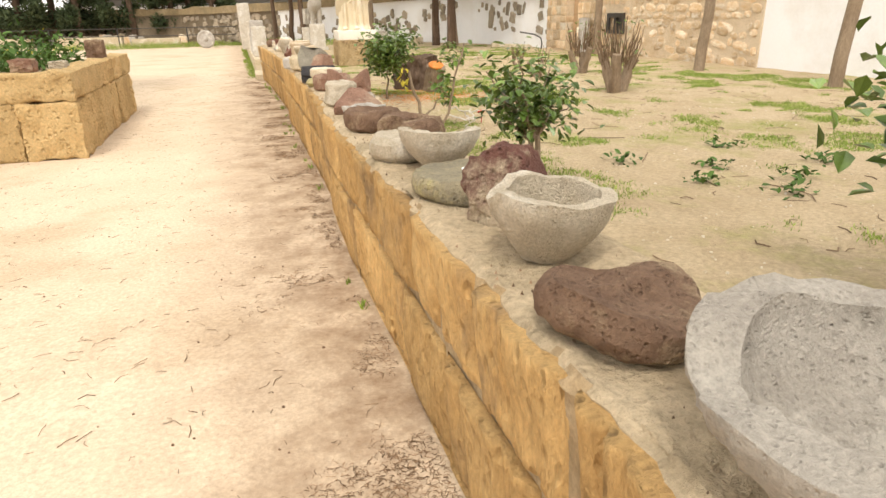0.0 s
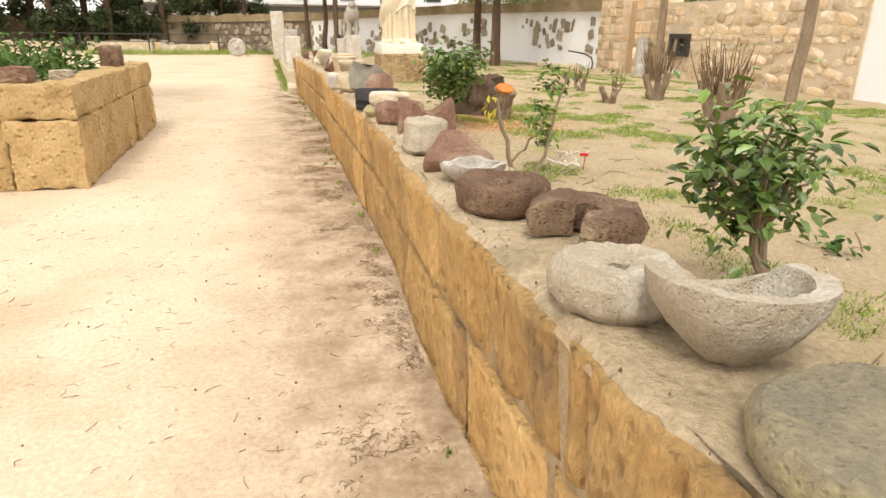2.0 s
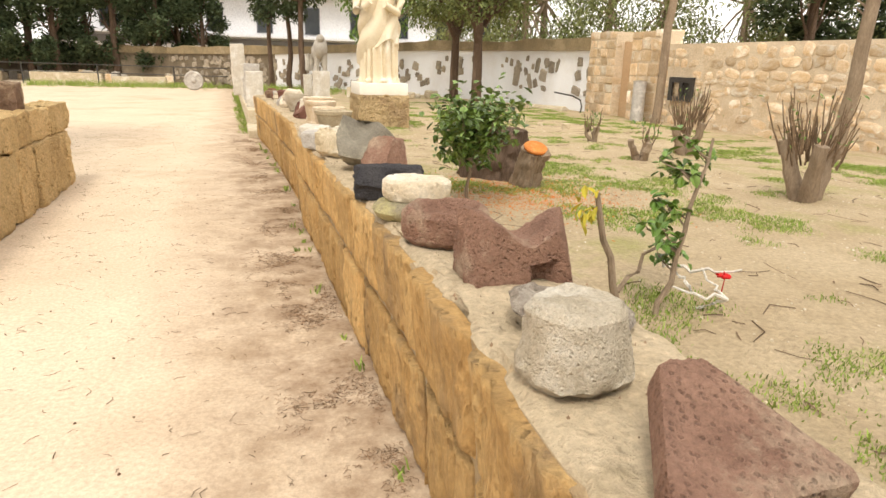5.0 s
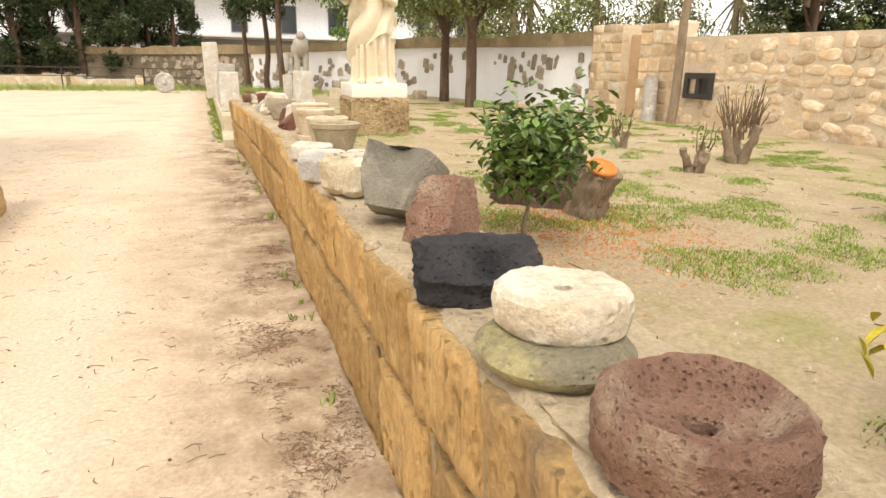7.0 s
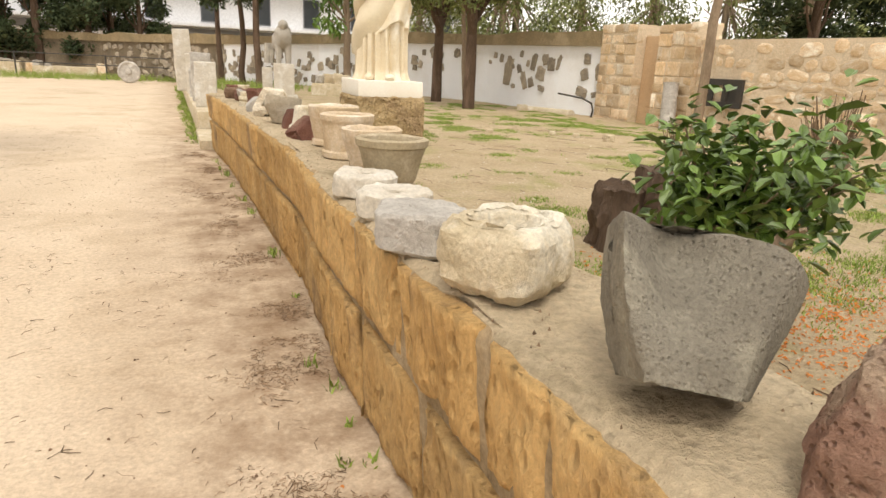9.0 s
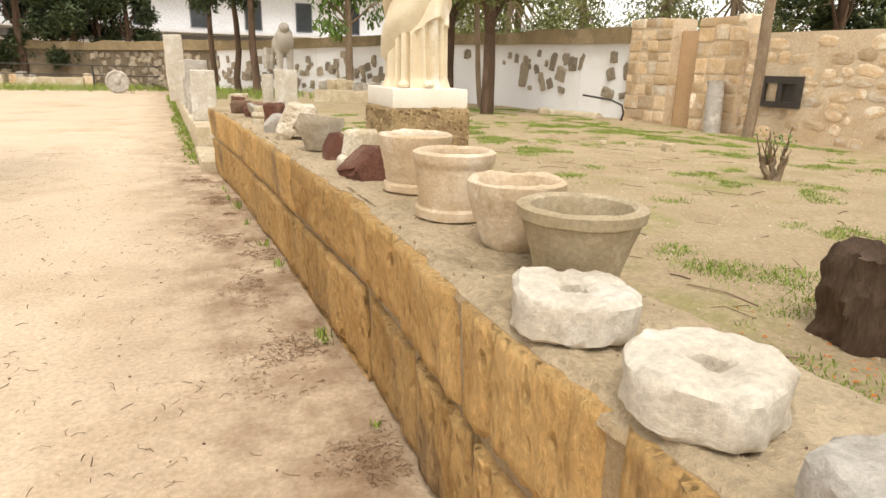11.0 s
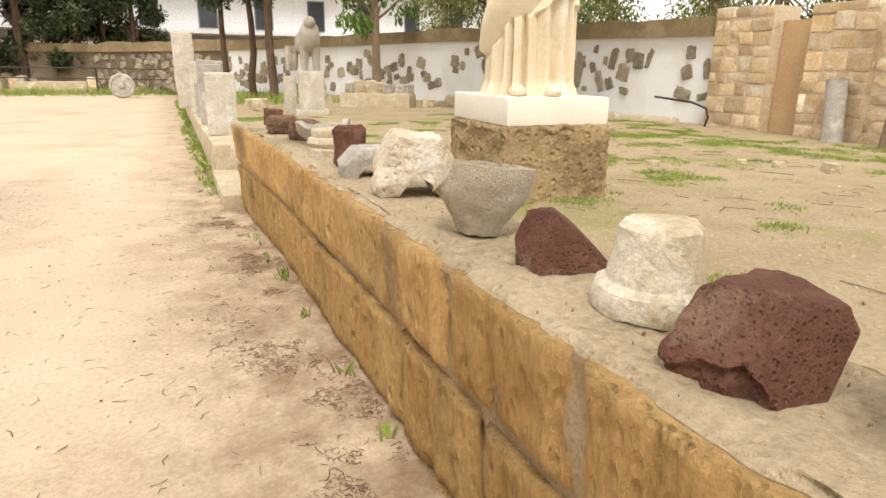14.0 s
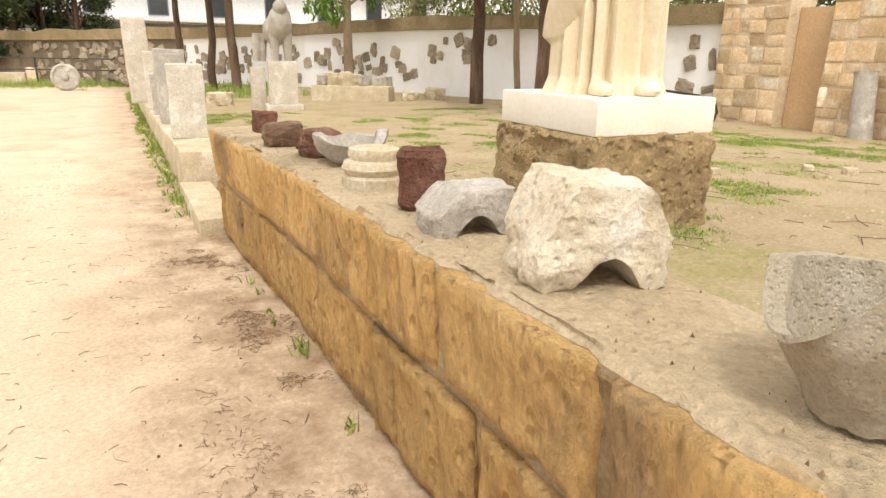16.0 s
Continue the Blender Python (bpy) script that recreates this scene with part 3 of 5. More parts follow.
for z0, z1, off in ((0.0, 0.60, 0.0), (0.605, 0.90, 0.35)):
    x = -1.5
    first = True
    while x > -6:
        w = (0.58 if off == 0 else 0.72) if first else rb.uniform(.6, .9)
        ashlar(planter, x - w + .006, x, 8.9, 9.25, z0, z1, rb.random() * 50)
        x -= w
        first = False
    y = 9.256
    while y < 12.85:
        w = min(rb.uniform(.5, .8) if y > 9.3 else 0.45 + off, 12.9 - y)
        ashlar(planter, -1.83, -1.5 - rb.uniform(0, .03), y, y + w - .006, z0, z1, rb.random() * 50)
        y += w

# ---- low kerb wall with standing pillars ----
kerb = tagged(new("kerb_wall"), "low limestone kerb carrying standing ancient pillars", "wall", kind="structure")
for y0, y1, h in ((18.9, 20.6, .40), (20.6, 23.2, .36), (23.2, 26, .36), (26, 29, .36), (29, 33, .36), (33, 38, .36)):
    part("block", slab(0.56, 0.98, y0 + .01, y1 - .01, -.05, h, .02, .15, .012, 3, y0), LIMESTONE, kerb)
step = obj("stone_step", slab(0.52, 0.80, 17.3, 18.88, -.05, 0.13, .02, .12, .01, 3, 9), LIMESTONE)
tagged(step, "flat pale stone step at the wall's end", "step", kind="structure")


def pillar(x, y, w, d, z, h, seed, label, material=MARBLE, lean=0.0):
    ob = obj("pillar", slab(-w / 2, w / 2, -d / 2, d / 2, 0, h, .02, .06, .012, 4, seed), material)
    ob.matrix_world = pose(x, y, z, 0, lean, rb.uniform(-6, 6))
    return tagged(ob, label, "pillar", "pillars on the kerb")


pillar(0.77, 20.1, .37, .34, .40, .78, 2, "short white marble pillar standing on the kerb")
pillar(0.76, 22.0, .34, .12, .36, .92, 4, "grooved grey marble slab standing on edge", BLUE_MARBLE)
pillar(0.80, 22.4, .40, .14, .36, .98, 5, "weathered grey marble slab standing on edge", BLUE_MARBLE)
pillar(0.72, 23.6, .26, .26, .36, .62, 6, "small grey marble stump on the kerb", BLUE_MARBLE)
pillar(0.72, 24.8, .30, .3, .36, .95, 7, "pale marble pillar on the kerb")
pillar(0.55, 26.2, .40, .3, .36, 1.55, 8, "tall narrow white marble pillar on the kerb", MARBLE, -1.5)
pillar(0.66, 28.5, .34, .3, .36, .75, 9, "pale marble pillar on the kerb")
pillar(0.66, 31.0, .34, .3, .36, .8, 10, "pale marble pillar on the kerb")


# ---- ancient stones on the wall ----
def rest(ob, x, y, z=TOP, rx=0, ry=0, rz=0, sink=0.006):
    """Puts ob down so that its lowest point lies just in the surface at z."""
    m = pose(x, y, 0, rx, ry, rz)
    low = min((m @ v.co).z for v in ob.data.vertices)
    ob.matrix_world = Matrix.Translation((0, 0, z - low - sink)) @ m
    return ob


def millstone(r, h, material, seed, hole=0.035, dip=0.0, amp=0.009, edge=0.012, chip=None, bulge=0.004):
    pts = [(0, 0), (r - edge, 0), (r, edge), (r + bulge, h * 0.5), (r, h - edge), (r - edge, h), (r * .80, h - dip * .12), (r * .62, h - dip * .8)]
    pts += [(hole + .012, h - dip), (hole, h - dip - 0.01), (hole * .8, h - dip - h * .55), (0, h - dip - h * .55)] if hole else [(0, h - dip)]
    bm = lathe(dense(pts, .014), 64, chip)
    roughen(bm, amp, 7, seed, 0.5)
    return obj("millstone", bm, material)


def bowl(r, h, foot, wall, material, seed, rim=None, amp=0.006, flare=0.5, name="stone_bowl"):
    """A thick mortar bowl; rim(theta) lowers its broken edge."""
    out = [(0, 0), (foot, 0)] + [(foot + (r - foot) * math.sin(t / 10 * math.pi / 2) ** (0.8 + flare * 0.4), h * t / 10) for t in range(1, 11)]
    inn = [((r - wall) * math.cos(t / 8 * math.pi / 2) ** 0.75, h - (h * 0.78) * math.sin(t / 8 * math.pi / 2)) for t in range(0, 9)]
    inn[-1] = (0, h * 0.22)
    pts = dense(out + inn, .012)
    top = [p[1] for p in pts]

    def shape(a, i):
        d = rim(a) if rim else 0.0
        return 1, -d * max(0, top[i] / h) ** 3

    bm = lathe(pts, 72, shape)
    roughen(bm, amp, 9, seed, 0.6)
    return obj(name, bm, material)


def pot(r0, r1, h, wall, material, seed, ring=True, amp=0.003, band=0.0):
    pts = [(0, 0), (r0 - .01, 0), (r0 + .012, .012), (r0 + .012, .04), (r0 - .004, .052)] if ring else [(0, 0), (r0 - .02, 0), (r0 - .006, .02)]
    pts += [(r0 + (r1 - r0) * t, h * (.2 + .6 * t)) for t in (0, .5, .9)]
    pts += [(r1, h * .8), (r1 + .006 + band, h * .83), (r1 + .01 + band, h * .97), (r1 - .002, h), (r1 - wall + .01, h), (r1 - wall, h * .96), (r1 - wall - .015, h * .5), (r1 - wall - .04, h * .35), (0, h * .3)]
    bm = lathe(dense(pts, .016), 72)
    roughen(bm, amp, 8, seed, 0.5)
    return obj("stone_pot", bm, material)


def rock(sx, sy, sz, material, seed, cuts=(), amp=.14, freq=1.5, name="stone", power=.75):
    return obj(name, boulder(sx, sy, sz, seed, amp, freq, cuts, 5, power), material)


def hollow(ob, fn):
    """Carves a mesh: fn(co) -> new co."""
    for v in ob.data.vertices:
        v.co = fn(v.co.copy())
    ob.data.update()
    return ob


def put(ob, label, category, *where, **turn):
    rest(ob, *where, **turn)
    return tagged(ob, label, category, "ancient stones on the wall")


def bite(a, centre, width, depth):
    d = (a - centre + math.pi) % (2 * math.pi) - math.pi
    return depth * max(0.0, 1 - (d / width) ** 2) if abs(d) < width else 0.0


def ring_piece(r0, r1, h, a0, a1, material, seed, amp=.008):
    """A broken part of a flat ring, from angle a0 to a1."""
    bm = bmesh.new()
    n = 40
    prof = dense([(r0, .01), (r0 + .012, 0), (r1 - .02, 0), (r1, .02), (r1 + .004, h * .5), (r1 - .006, h - .018), (r1 - .026, h), (r0 + .02, h), (r0, h - .016), (r0, .01)], .014)[:-1]
    rings = []
    for i in range(n + 1):
        a = radians(a0 + (a1 - a0) * i / n)
        rings.append([bm.verts.new((r * math.cos(a), r * math.sin(a), z)) for r, z in prof])
    m = len(prof)
    for p, q in zip(rings, rings[1:]):
        for k in range(m):
            bm.faces.new((p[k], p[(k + 1) % m], q[(k + 1) % m], q[k]))
    for end in (rings[0], rings[-1]):
        c = bm.verts.new(sum((v.co for v in end), Vector()) / m)
        for k in range(m):
            bm.faces.new((end[k], end[(k + 1) % m], c))
    bmesh.ops.recalc_face_normals(bm, faces=bm.faces)
    roughen(bm, amp, 8, seed, .6)
    return obj("broken_millstone", bm, material)


def taper(ob, h, low, top, shift=0.0):
    """Narrows or widens a stone towards its top."""
    def f(c):
        t = min(1.0, max(0.0, c.z / h))
        k = low + (top - low) * t
        return Vector((c.x * k + shift * t, c.y * k, c.z))
    return hollow(ob, f)


# large open dish with one broken side
dish = bowl(.245, .15, .13, .06, GREY_DISH, 3, lambda a: bite(a, radians(335), 0.9, .05) + .014 * math.sin(3 * a) + .006 * math.sin(8 * a), amp=.014, flare=.2)
put(dish, "large shallow grey granite dish with broken edge", "dish", .90, 1.785, rx=6, ry=-3, rz=10)
slabrock = millstone(.155, .085, BASALT_BROWN, 5, hole=0, amp=.013, edge=.02, chip=lambda a, i: (1 - bite(a, radians(75), 1.0, .32) + .05 * math.sin(3 * a), .012 * math.sin(2 * a + 1) if i > 14 else 0))
put(slabrock, "brown basalt half disc lying flat", "stone", .83, 2.26, rx=3, ry=4)
put(bowl(.155, .175, .055, .034, GRANITE, 8, lambda a: bite(a, radians(150), .7, .04) + .003 * math.sin(7 * a)), "pale granite mortar with chipped rim", "mortar", .86, 2.66, rx=2, ry=5)
redlump = rock(.29, .25, .25, RED_CREAM, 12, [((-1, -.5, .2), .62), ((.5, -1, .3), .70)], amp=.2, power=.5)
put(taper(redlump, .25, 1.0, .85), "dark red vesicular basalt lump with lime crust", "stone", .91, 2.985, rz=25)
put(millstone(.198, .075, LICHEN, 15, hole=.018, dip=.004, amp=.009, edge=.014), "lichen-covered flat millstone with mortared hole", "millstone", .90, 3.31)
plug = obj("mortar_plug", boulder(.075, .06, .022, 4, .25, 1.6, (), 3), WHITEWASH)
rest(plug, .915, 3.33, TOP + .066)
tagged(plug, "dab of white mortar filling the millstone hole", "mortar dab")
put(bowl(.158, .160, .055, .036, GRANITE, 21, lambda a: bite(a, radians(75), 1.1, .07)), "pale granite mortar with deep broken rim", "mortar", .90, 3.67, rx=-3, ry=2)
put(millstone(.142, .10, GRANITE, 24, hole=.025, dip=.01, amp=.012, edge=.026), "whitish round millstone with central hole", "millstone", .82, 3.93)
put(ring_piece(.038, .165, .10, 238, 535, BASALT_BROWN, 27, .014), "reddish broken horseshoe-shaped millstone", "millstone", .965, 4.36, rx=2, ry=2)
put(millstone(.150, .105, BASALT_BROWN, 31, hole=.024, dip=.018, amp=.011, edge=.018), "round brown basalt millstone with central hole", "millstone", .845, 4.71)
put(bowl(.13, .075, .055, .03, BLUE_MARBLE, 35, lambda a: .005 * math.sin(3 * a) + .003 * math.sin(9 * a + 1), amp=.007, flare=.2), "shallow broken grey-white marble bowl", "bowl", .875, 5.12, rx=-3)
tri = obj("stone_slab", slab(-.15, .15, -.13, .13, 0, .065, .015, .025, .009, 6, 4), BASALT_PINK)
hollow(tri, lambda c: Vector((c.x * (1 - .72 * max(0, c.y + .1) / .23) + .12 * max(0, c.y + .05), c.y, c.z)))
put(tri, "pinkish basalt slab of triangular shape", "slab", .87, 5.43, rx=20)
drum = millstone(.112, .155, GRANITE, 41, hole=0, amp=.016, edge=.018, bulge=0, chip=lambda a, i: (1 + .06 * math.sin(2 * a + 1) + .03 * math.sin(5 * a), 0))
put(taper(drum, .155, 1.08, .90), "pale squat stone drum", "drum", .84, 5.77)
flake = millstone(.125, .045, PUMICE, 44, hole=0, amp=.014, edge=.016, chip=lambda a, i: (1 + .16 * math.cos(2 * a) + .05 * math.sin(3 * a), 0))
put(flake, "flat oval grey flake of pitted stone", "stone", .955, 6.0, rz=-35, ry=7, rx=6)
saddle = rock(.36, .24, .235, BASALT_PINK, 47, [((0, -1, 0), .8), ((-1, -.3, .2), .82), ((1, -.3, .2), .84)], amp=.08, power=.9)
hollow(saddle, lambda c: Vector((c.x, c.y + (.05 * math.exp(-((c.x - .055) / .03) ** 4) if c.z < .085 and c.y < 0 else 0),
                                 c.z - .085 * math.exp(-((c.x - .015) / .085) ** 2) * min(1, max(0, (c.z - .06) / .1)))))
put(saddle, "reddish saddle-shaped stone with square notch", "stone", .99, 6.38, rz=-6)
put(millstone(.152, .125, BASALT_PINK, 50, hole=.02, dip=.045, amp=.010, edge=.02), "reddish hollowed millstone with small hole", "millstone", .91, 6.79)
put(millstone(.158, .068, LICHEN, 54, hole=0, amp=.008, edge=.024), "grey lichened round stone base", "millstone", .89, 7.17)
put(millstone(.136, .085, ROUGH_WHITE, 57, hole=.018, amp=.008), "pale pitted millstone stacked on another", "millstone", .925, 7.205, TOP + .064)
blk = rock(.36, .24, .185, BASALT_BLACK, 60, [((0, -1, .8), .66), ((0, 0, 1), .8)], amp=.14, power=.55)
hollow(blk, lambda c: c - Vector((0, -.6, 1)).normalized() * .06 * math.exp(-((c.x - .03) ** 2 + (c.z - .12) ** 2 + (c.y + .06) ** 2) / .0016))
put(blk, "black basalt block with bored hole", "stone", .895, 7.57, rz=-14)
lump = rock(.29, .25, .26, BASALT_PINK, 63, [((-1, -.4, .6), .68), ((.3, -1, .2), .72)], amp=.16, power=.6)
put(taper(lump, .26, 1.0, .62, .03), "upright reddish basalt boulder", "stone", .985, 8.07, rz=20)
cup = rock(.40, .23, .31, GREY_STONE, 66, [((1, -.5, -.1), .76), ((-1, 0, .2), .88), ((.6, 0, 1), .84)], amp=.07, power=.85, name="broken_mortar")
hollow(cup, lambda c: Vector((c.x * (.58 + .44 * min(1, c.z / .26)), c.y + .17 * math.exp(-((c.x + .04) / .11) ** 2 - ((c.z - .24) / .13) ** 2) * (1 if c.y < .02 else .12), c.z)))
put(cup, "leaning grey broken mortar with hollowed face", "mortar", .905, 8.35, rx=-24, ry=6, rz=-30)
tro = millstone(.152, .168, LIMESTONE, 70, hole=.088, amp=.016, edge=.03, bulge=.006, chip=lambda a, i: (1 + .09 * math.cos(4 * a) + .04 * math.sin(3 * a), 0))
put(tro, "pale limestone block with hollowed oval basin", "basin", .90, 8.96, rz=-14)
for x, y, w, s, lab in ((.83, 9.35, .135, 74, "grey"), (.875, 9.74, .122, 76, "white"), (.875, 10.10, .125, 78, "white")):
    q = millstone(w, .115 if lab == "grey" else .09, BLUE_MARBLE if lab == "grey" else MARBLE, s, hole=.030, amp=.012, edge=.010, bulge=0,
                  chip=lambda a, i, s=s: (1 + .10 * abs(math.cos(2 * a + s)) ** 3 + .03 * math.sin(5 * a + s), 0))
    put(q, lab + " marble slab pierced by a round hole", "slab", x, y, rz=s * 7)
put(pot(.115, .150, .205, .022, SHADED_STONE, 81, ring=False, band=.004), "grey-cream stone pot with moulded rim", "pot", 1.07, 10.36)
put(pot(.110, .145, .205, .025, TERRA, 84, ring=False, amp=.008, band=-.005), "rough cream stone pot with thick rim", "pot", 1.08, 10.70)
put(pot(.124, .138, .245, .024, TERRA, 87, ring=True), "pinkish stone pot with moulded foot", "pot", 1.06, 11.11)
put(pot(.122, .150, .25, .028, TERRA, 90, ring=True, amp=.007, band=-.004), "cream stone pot with white rim", "pot", 1.10, 11.59)
put(rock(.37, .26, .19, BASALT_RED, 93, [((-1, 0, .6), .62), ((1, -.6, .4), .64), ((.2, 0, 1), .72), ((-.4, -1, .2), .6), ((.6, -1, -.2), .7)], amp=.3, freq=1.1), "dark red jagged basalt rock", "stone", 1.07, 11.98, rz=10)
put(obj("stone_stand", (lambda b: (roughen(b, .008, 8, 5), b)[1])(lathe(dense([(0, 0), (.125, 0), (.132, .02), (.125, .055), (.106, .07), (.096, .13), (.088, .185), (.076, .197), (0, .197)], .015), 56)), LIMESTONE),
    "conical cream stone stand with flared foot", "stand", 1.07, 12.30)
prism = rock(.25, .19, .17, BASALT_RED, 97, [((1, -.2, .8), .38), ((-1, -.2, .35), .66), ((0, -1, .3), .6)], amp=.10, power=.9)
put(prism, "dark red pyramid-shaped stone", "stone", 1.06, 12.63, rz=-10)
put(bowl(.155, .215, .065, .030, GRANITE, 99, lambda a: bite(a, radians(160), .8, .10), flare=.9), "grey granite mortar with sliced rim", "mortar", .99, 13.0, rx=-3, ry=7)


def arched(ob, half, height, yspan=1.0):
    return hollow(ob, lambda c: Vector((c.x, c.y, c.z + max(0.0, height * (1 - (c.x / half) ** 2) - c.z) * (1 if c.y < yspan else 0))))


big = rock(.37, .28, .285, ROUGH_WHITE, 103, [((-1, 0, .45), .78), ((1, 0, .45), .8)], amp=.13, power=.85)
put(arched(big, .085, .085), "whitish rough stone hollowed by a dark arch", "stone", 1.035, 13.69, rz=-10)
small = rock(.29, .20, .165, BLUE_MARBLE, 107, [((-1, 0, .6), .75)], amp=.08, power=.88)
put(arched(small, .075, .065), "small grey-white arched marble fragment", "fragment", .98, 14.17, rz=0)
cube = millstone(.085, .20, BASALT_RED, 110, hole=.03, amp=.01, edge=.02, bulge=0, chip=lambda a, i: (1 + .12 * math.cos(4 * a), 0))
put(cube, "dark red squarish block with socket on top", "stone", .97, 14.46, rz=20)
put(obj("stone_drum_base", (lambda b: (roughen(b, .005, 8, 2), b)[1])(lathe(dense([(0, 0), (.125, 0), (.128, .04), (.112, .05), (.128, .075), (.12, .1), (.098, .108), (.105, .13), (.10, .15), (0, .15)], .012), 56)), LIMESTONE),
    "grey moulded column base", "column base", .97, 14.90)
put(bowl(.175, .14, .07, .045, BLUE_MARBLE, 115, lambda a: bite(a, radians(265), 1.1, .08) + .01 * math.sin(4 * a), amp=.012, flare=.1), "broken grey marble basin fragment", "basin", 1.05, 15.40, rx=-8)
put(rock(.26, .22, .16, BASALT_RED, 118, power=.5), "dark rounded loaf-shaped stone", "stone", .99, 15.73)
put(rock(.26, .22, .16, BASALT_BROWN, 121, power=.5), "brown loaf-shaped stone with pale top", "stone", .91, 16.18)
put(rock(.16, .16, .16, BASALT_RED, 124, power=.85), "small dark red stone block", "stone", .95, 16.88)


# ---- garden plants ----
def bush(name, x, y, h, spread, n, material, seed, leaf, label, stems=3, low=0.1, thick=.018, twigs=4, fork_at=(.35, .5)):
    r = random.Random(seed)
    holder = tagged(new(name), label, "shrub", "garden shrubs")
    z0 = ground_z(x, y) - .02
    tips = []
    for s in range(stems):
        bm = bmesh.new()
        a = r.uniform(0, 6.28)
        fork = Vector((math.cos(a) * spread * .25, math.sin(a) * spread * .25, h * r.uniform(*fork_at)))
        tube(bm, bent((r.uniform(-.03, .03), r.uniform(-.03, .03), 0), fork, .015, r), thick, thick * .6)
        part("stem", bm, PALE_BARK, holder)
        for k in range(twigs):
            bm = bmesh.new()
            b = a + (6.283 * k / twigs if stems == 1 else r.uniform(-1.6, 1.6))
            tip = Vector((math.cos(b) * spread * r.uniform(.4, .95), math.sin(b) * spread * r.uniform(.4, .95), h * r.uniform(.6, .98)))
            tube(bm, bent(fork, tip, .02, r), thick * .5, .003, 5)
            part("branch", bm, PALE_BARK, holder)
            tips.append((fork, tip))
    pts, sizes = [], []
    for k in range(n):
        f, t = r.choice(tips)
        p = f.lerp(t, r.uniform(low, 1.05)) + Vector((r.gauss(0, 1), r.gauss(0, 1), r.gauss(0, .9))) * spread * .21
        pts.append(p)
        sizes.append(leaf * r.uniform(.6, 1.25))
    leaves("crown", pts, sizes, material, r, holder, droop=.15, ratio=.62)
    holder.matrix_world = pose(x, y, z0)
    return holder


bush("camellia_bush", 1.72, 4.42, 0.82, .36, 760, CAMELLIA, 3, .058, "leafy green shrub with a split pale stem", stems=2, low=.25, thick=.024, twigs=6)
bush("camellia_bush", 1.93, 9.20, 0.80, .38, 1600, CAMELLIA, 8, .068, "round green shrub with glossy leaves on a thin stem", stems=1, low=.25, thick=.016, twigs=16, fork_at=(.42, .46))
bush("camellia_bush", 2.35, 2.55, 1.10, .50, 320, CAMELLIA, 21, .085, "green shrub beside the wall", stems=3)


def hibiscus(x, y):
    """A thin leaning shrub: one main stem, short side shoots, leaves along its upper part."""
    q = random.Random(14)
    holder = tagged(new("hibiscus"), "thin leaning hibiscus with light green leaves", "shrub", "garden shrubs")
    stem = bent((0, 0, -.05), (.26, .10, .74), .015, q, 8)
    bm = bmesh.new()
    tube(bm, stem, .015, .006)
    part("stem", bm, PALE_BARK, holder)
    pts, sizes = [], []
    for k in range(11):
        p = stem[2 + k % 6].lerp(stem[3 + k % 6], q.random())
        a = q.uniform(0, 6.28)
        e = p + Vector((math.cos(a), math.sin(a), q.uniform(.3, 1.2))) * q.uniform(.08, .20)
        bm = bmesh.new()
        tube(bm, bent(p, e, .008, q, 4), .006, .002, 5)
        part("branch", bm, PALE_BARK, holder)
        for _ in range(19):
            pts.append(p.lerp(e, q.uniform(.3, 1.05)) + Vector((q.gauss(0, .022), q.gauss(0, .022), q.gauss(0, .022))))
            sizes.append(.055 * q.uniform(.6, 1.25))
    leaves("crown", pts, sizes, HIBISCUS, q, holder, droop=.1, ratio=.65)
    holder.matrix_world = pose(x, y, ground_z(x, y))


hibiscus(1.88, 6.84)

# bare forked stem with a few yellow leaves, pale twigs and red flower beside the hibiscus
r = random.Random(4)
bare = tagged(new("sapling"), "bare forked brown stem with a few yellow leaves", "stem")
bm = bmesh.new()
tube(bm, bent((0, 0, -.05), (-.13, .08, .52), .016, r), .019, .012)
part("stem", bm, PALE_BARK, bare)
bm = bmesh.new()
tube(bm, bent((-.025, .015, .10), (.24, .08, .36), .02, r), .011, .005)
part("branch", bm, PALE_BARK, bare)
leaves("leaves", [Vector((-.17 + r.gauss(0, .03), .09 + r.gauss(0, .03), .46 + r.gauss(0, .05))) for _ in range(16)], [.06 * r.uniform(.6, 1.2) for _ in range(16)], YELLOW, r, bare, droop=.9, ratio=.5)
bare.matrix_world = pose(1.76, 6.90, ground_z(1.76, 6.90))
for x, y, a, k in ((2.10, 6.86, 0, 1.0), (2.22, 7.02, 140, 1.2)):
    bm = bmesh.new()
    tube(bm, bent((0, 0, .0), (.08, -.1, .07), .01, r), .008, .006, 5)
    tube(bm, bent((.08, -.1, .07), (-.16, 0, .12), .02, r), .008, .004, 5)
    tube(bm, bent((.08, -.1, .07), (.12, .12, .14), .02, r), .007, .004, 5)
    twig = obj("white_twig", bm, WHITE_TWIG)
    twig.matrix_world = pose(x, y, ground_z(x, y), 0, 0, a) @ Matrix.Scale(k, 4)
    tagged(twig, "whitish peeled twig standing in the soil", "twig", "peeled twigs")
bm = bmesh.new()
for k in range(6):
    bmesh.ops.create_icosphere(bm, subdivisions=1, radius=1, matrix=pose(.018 * math.cos(k * 1.05), .018 * math.sin(k * 1.05), .01, 30, 0, k * 60) @ Matrix.Diagonal((.02, .016, .007, 1)))
tube(bm, [(0, 0, -.10), (.01, 0, .0), (0, 0, .03)], .003, .003, 5)
flower = obj("hibiscus_flower", bm, RED)
flower.matrix_world = pose(2.30, 6.93, ground_z(2.30, 6.93) + .10)
tagged(flower, "small bright red hibiscus flower", "flower")


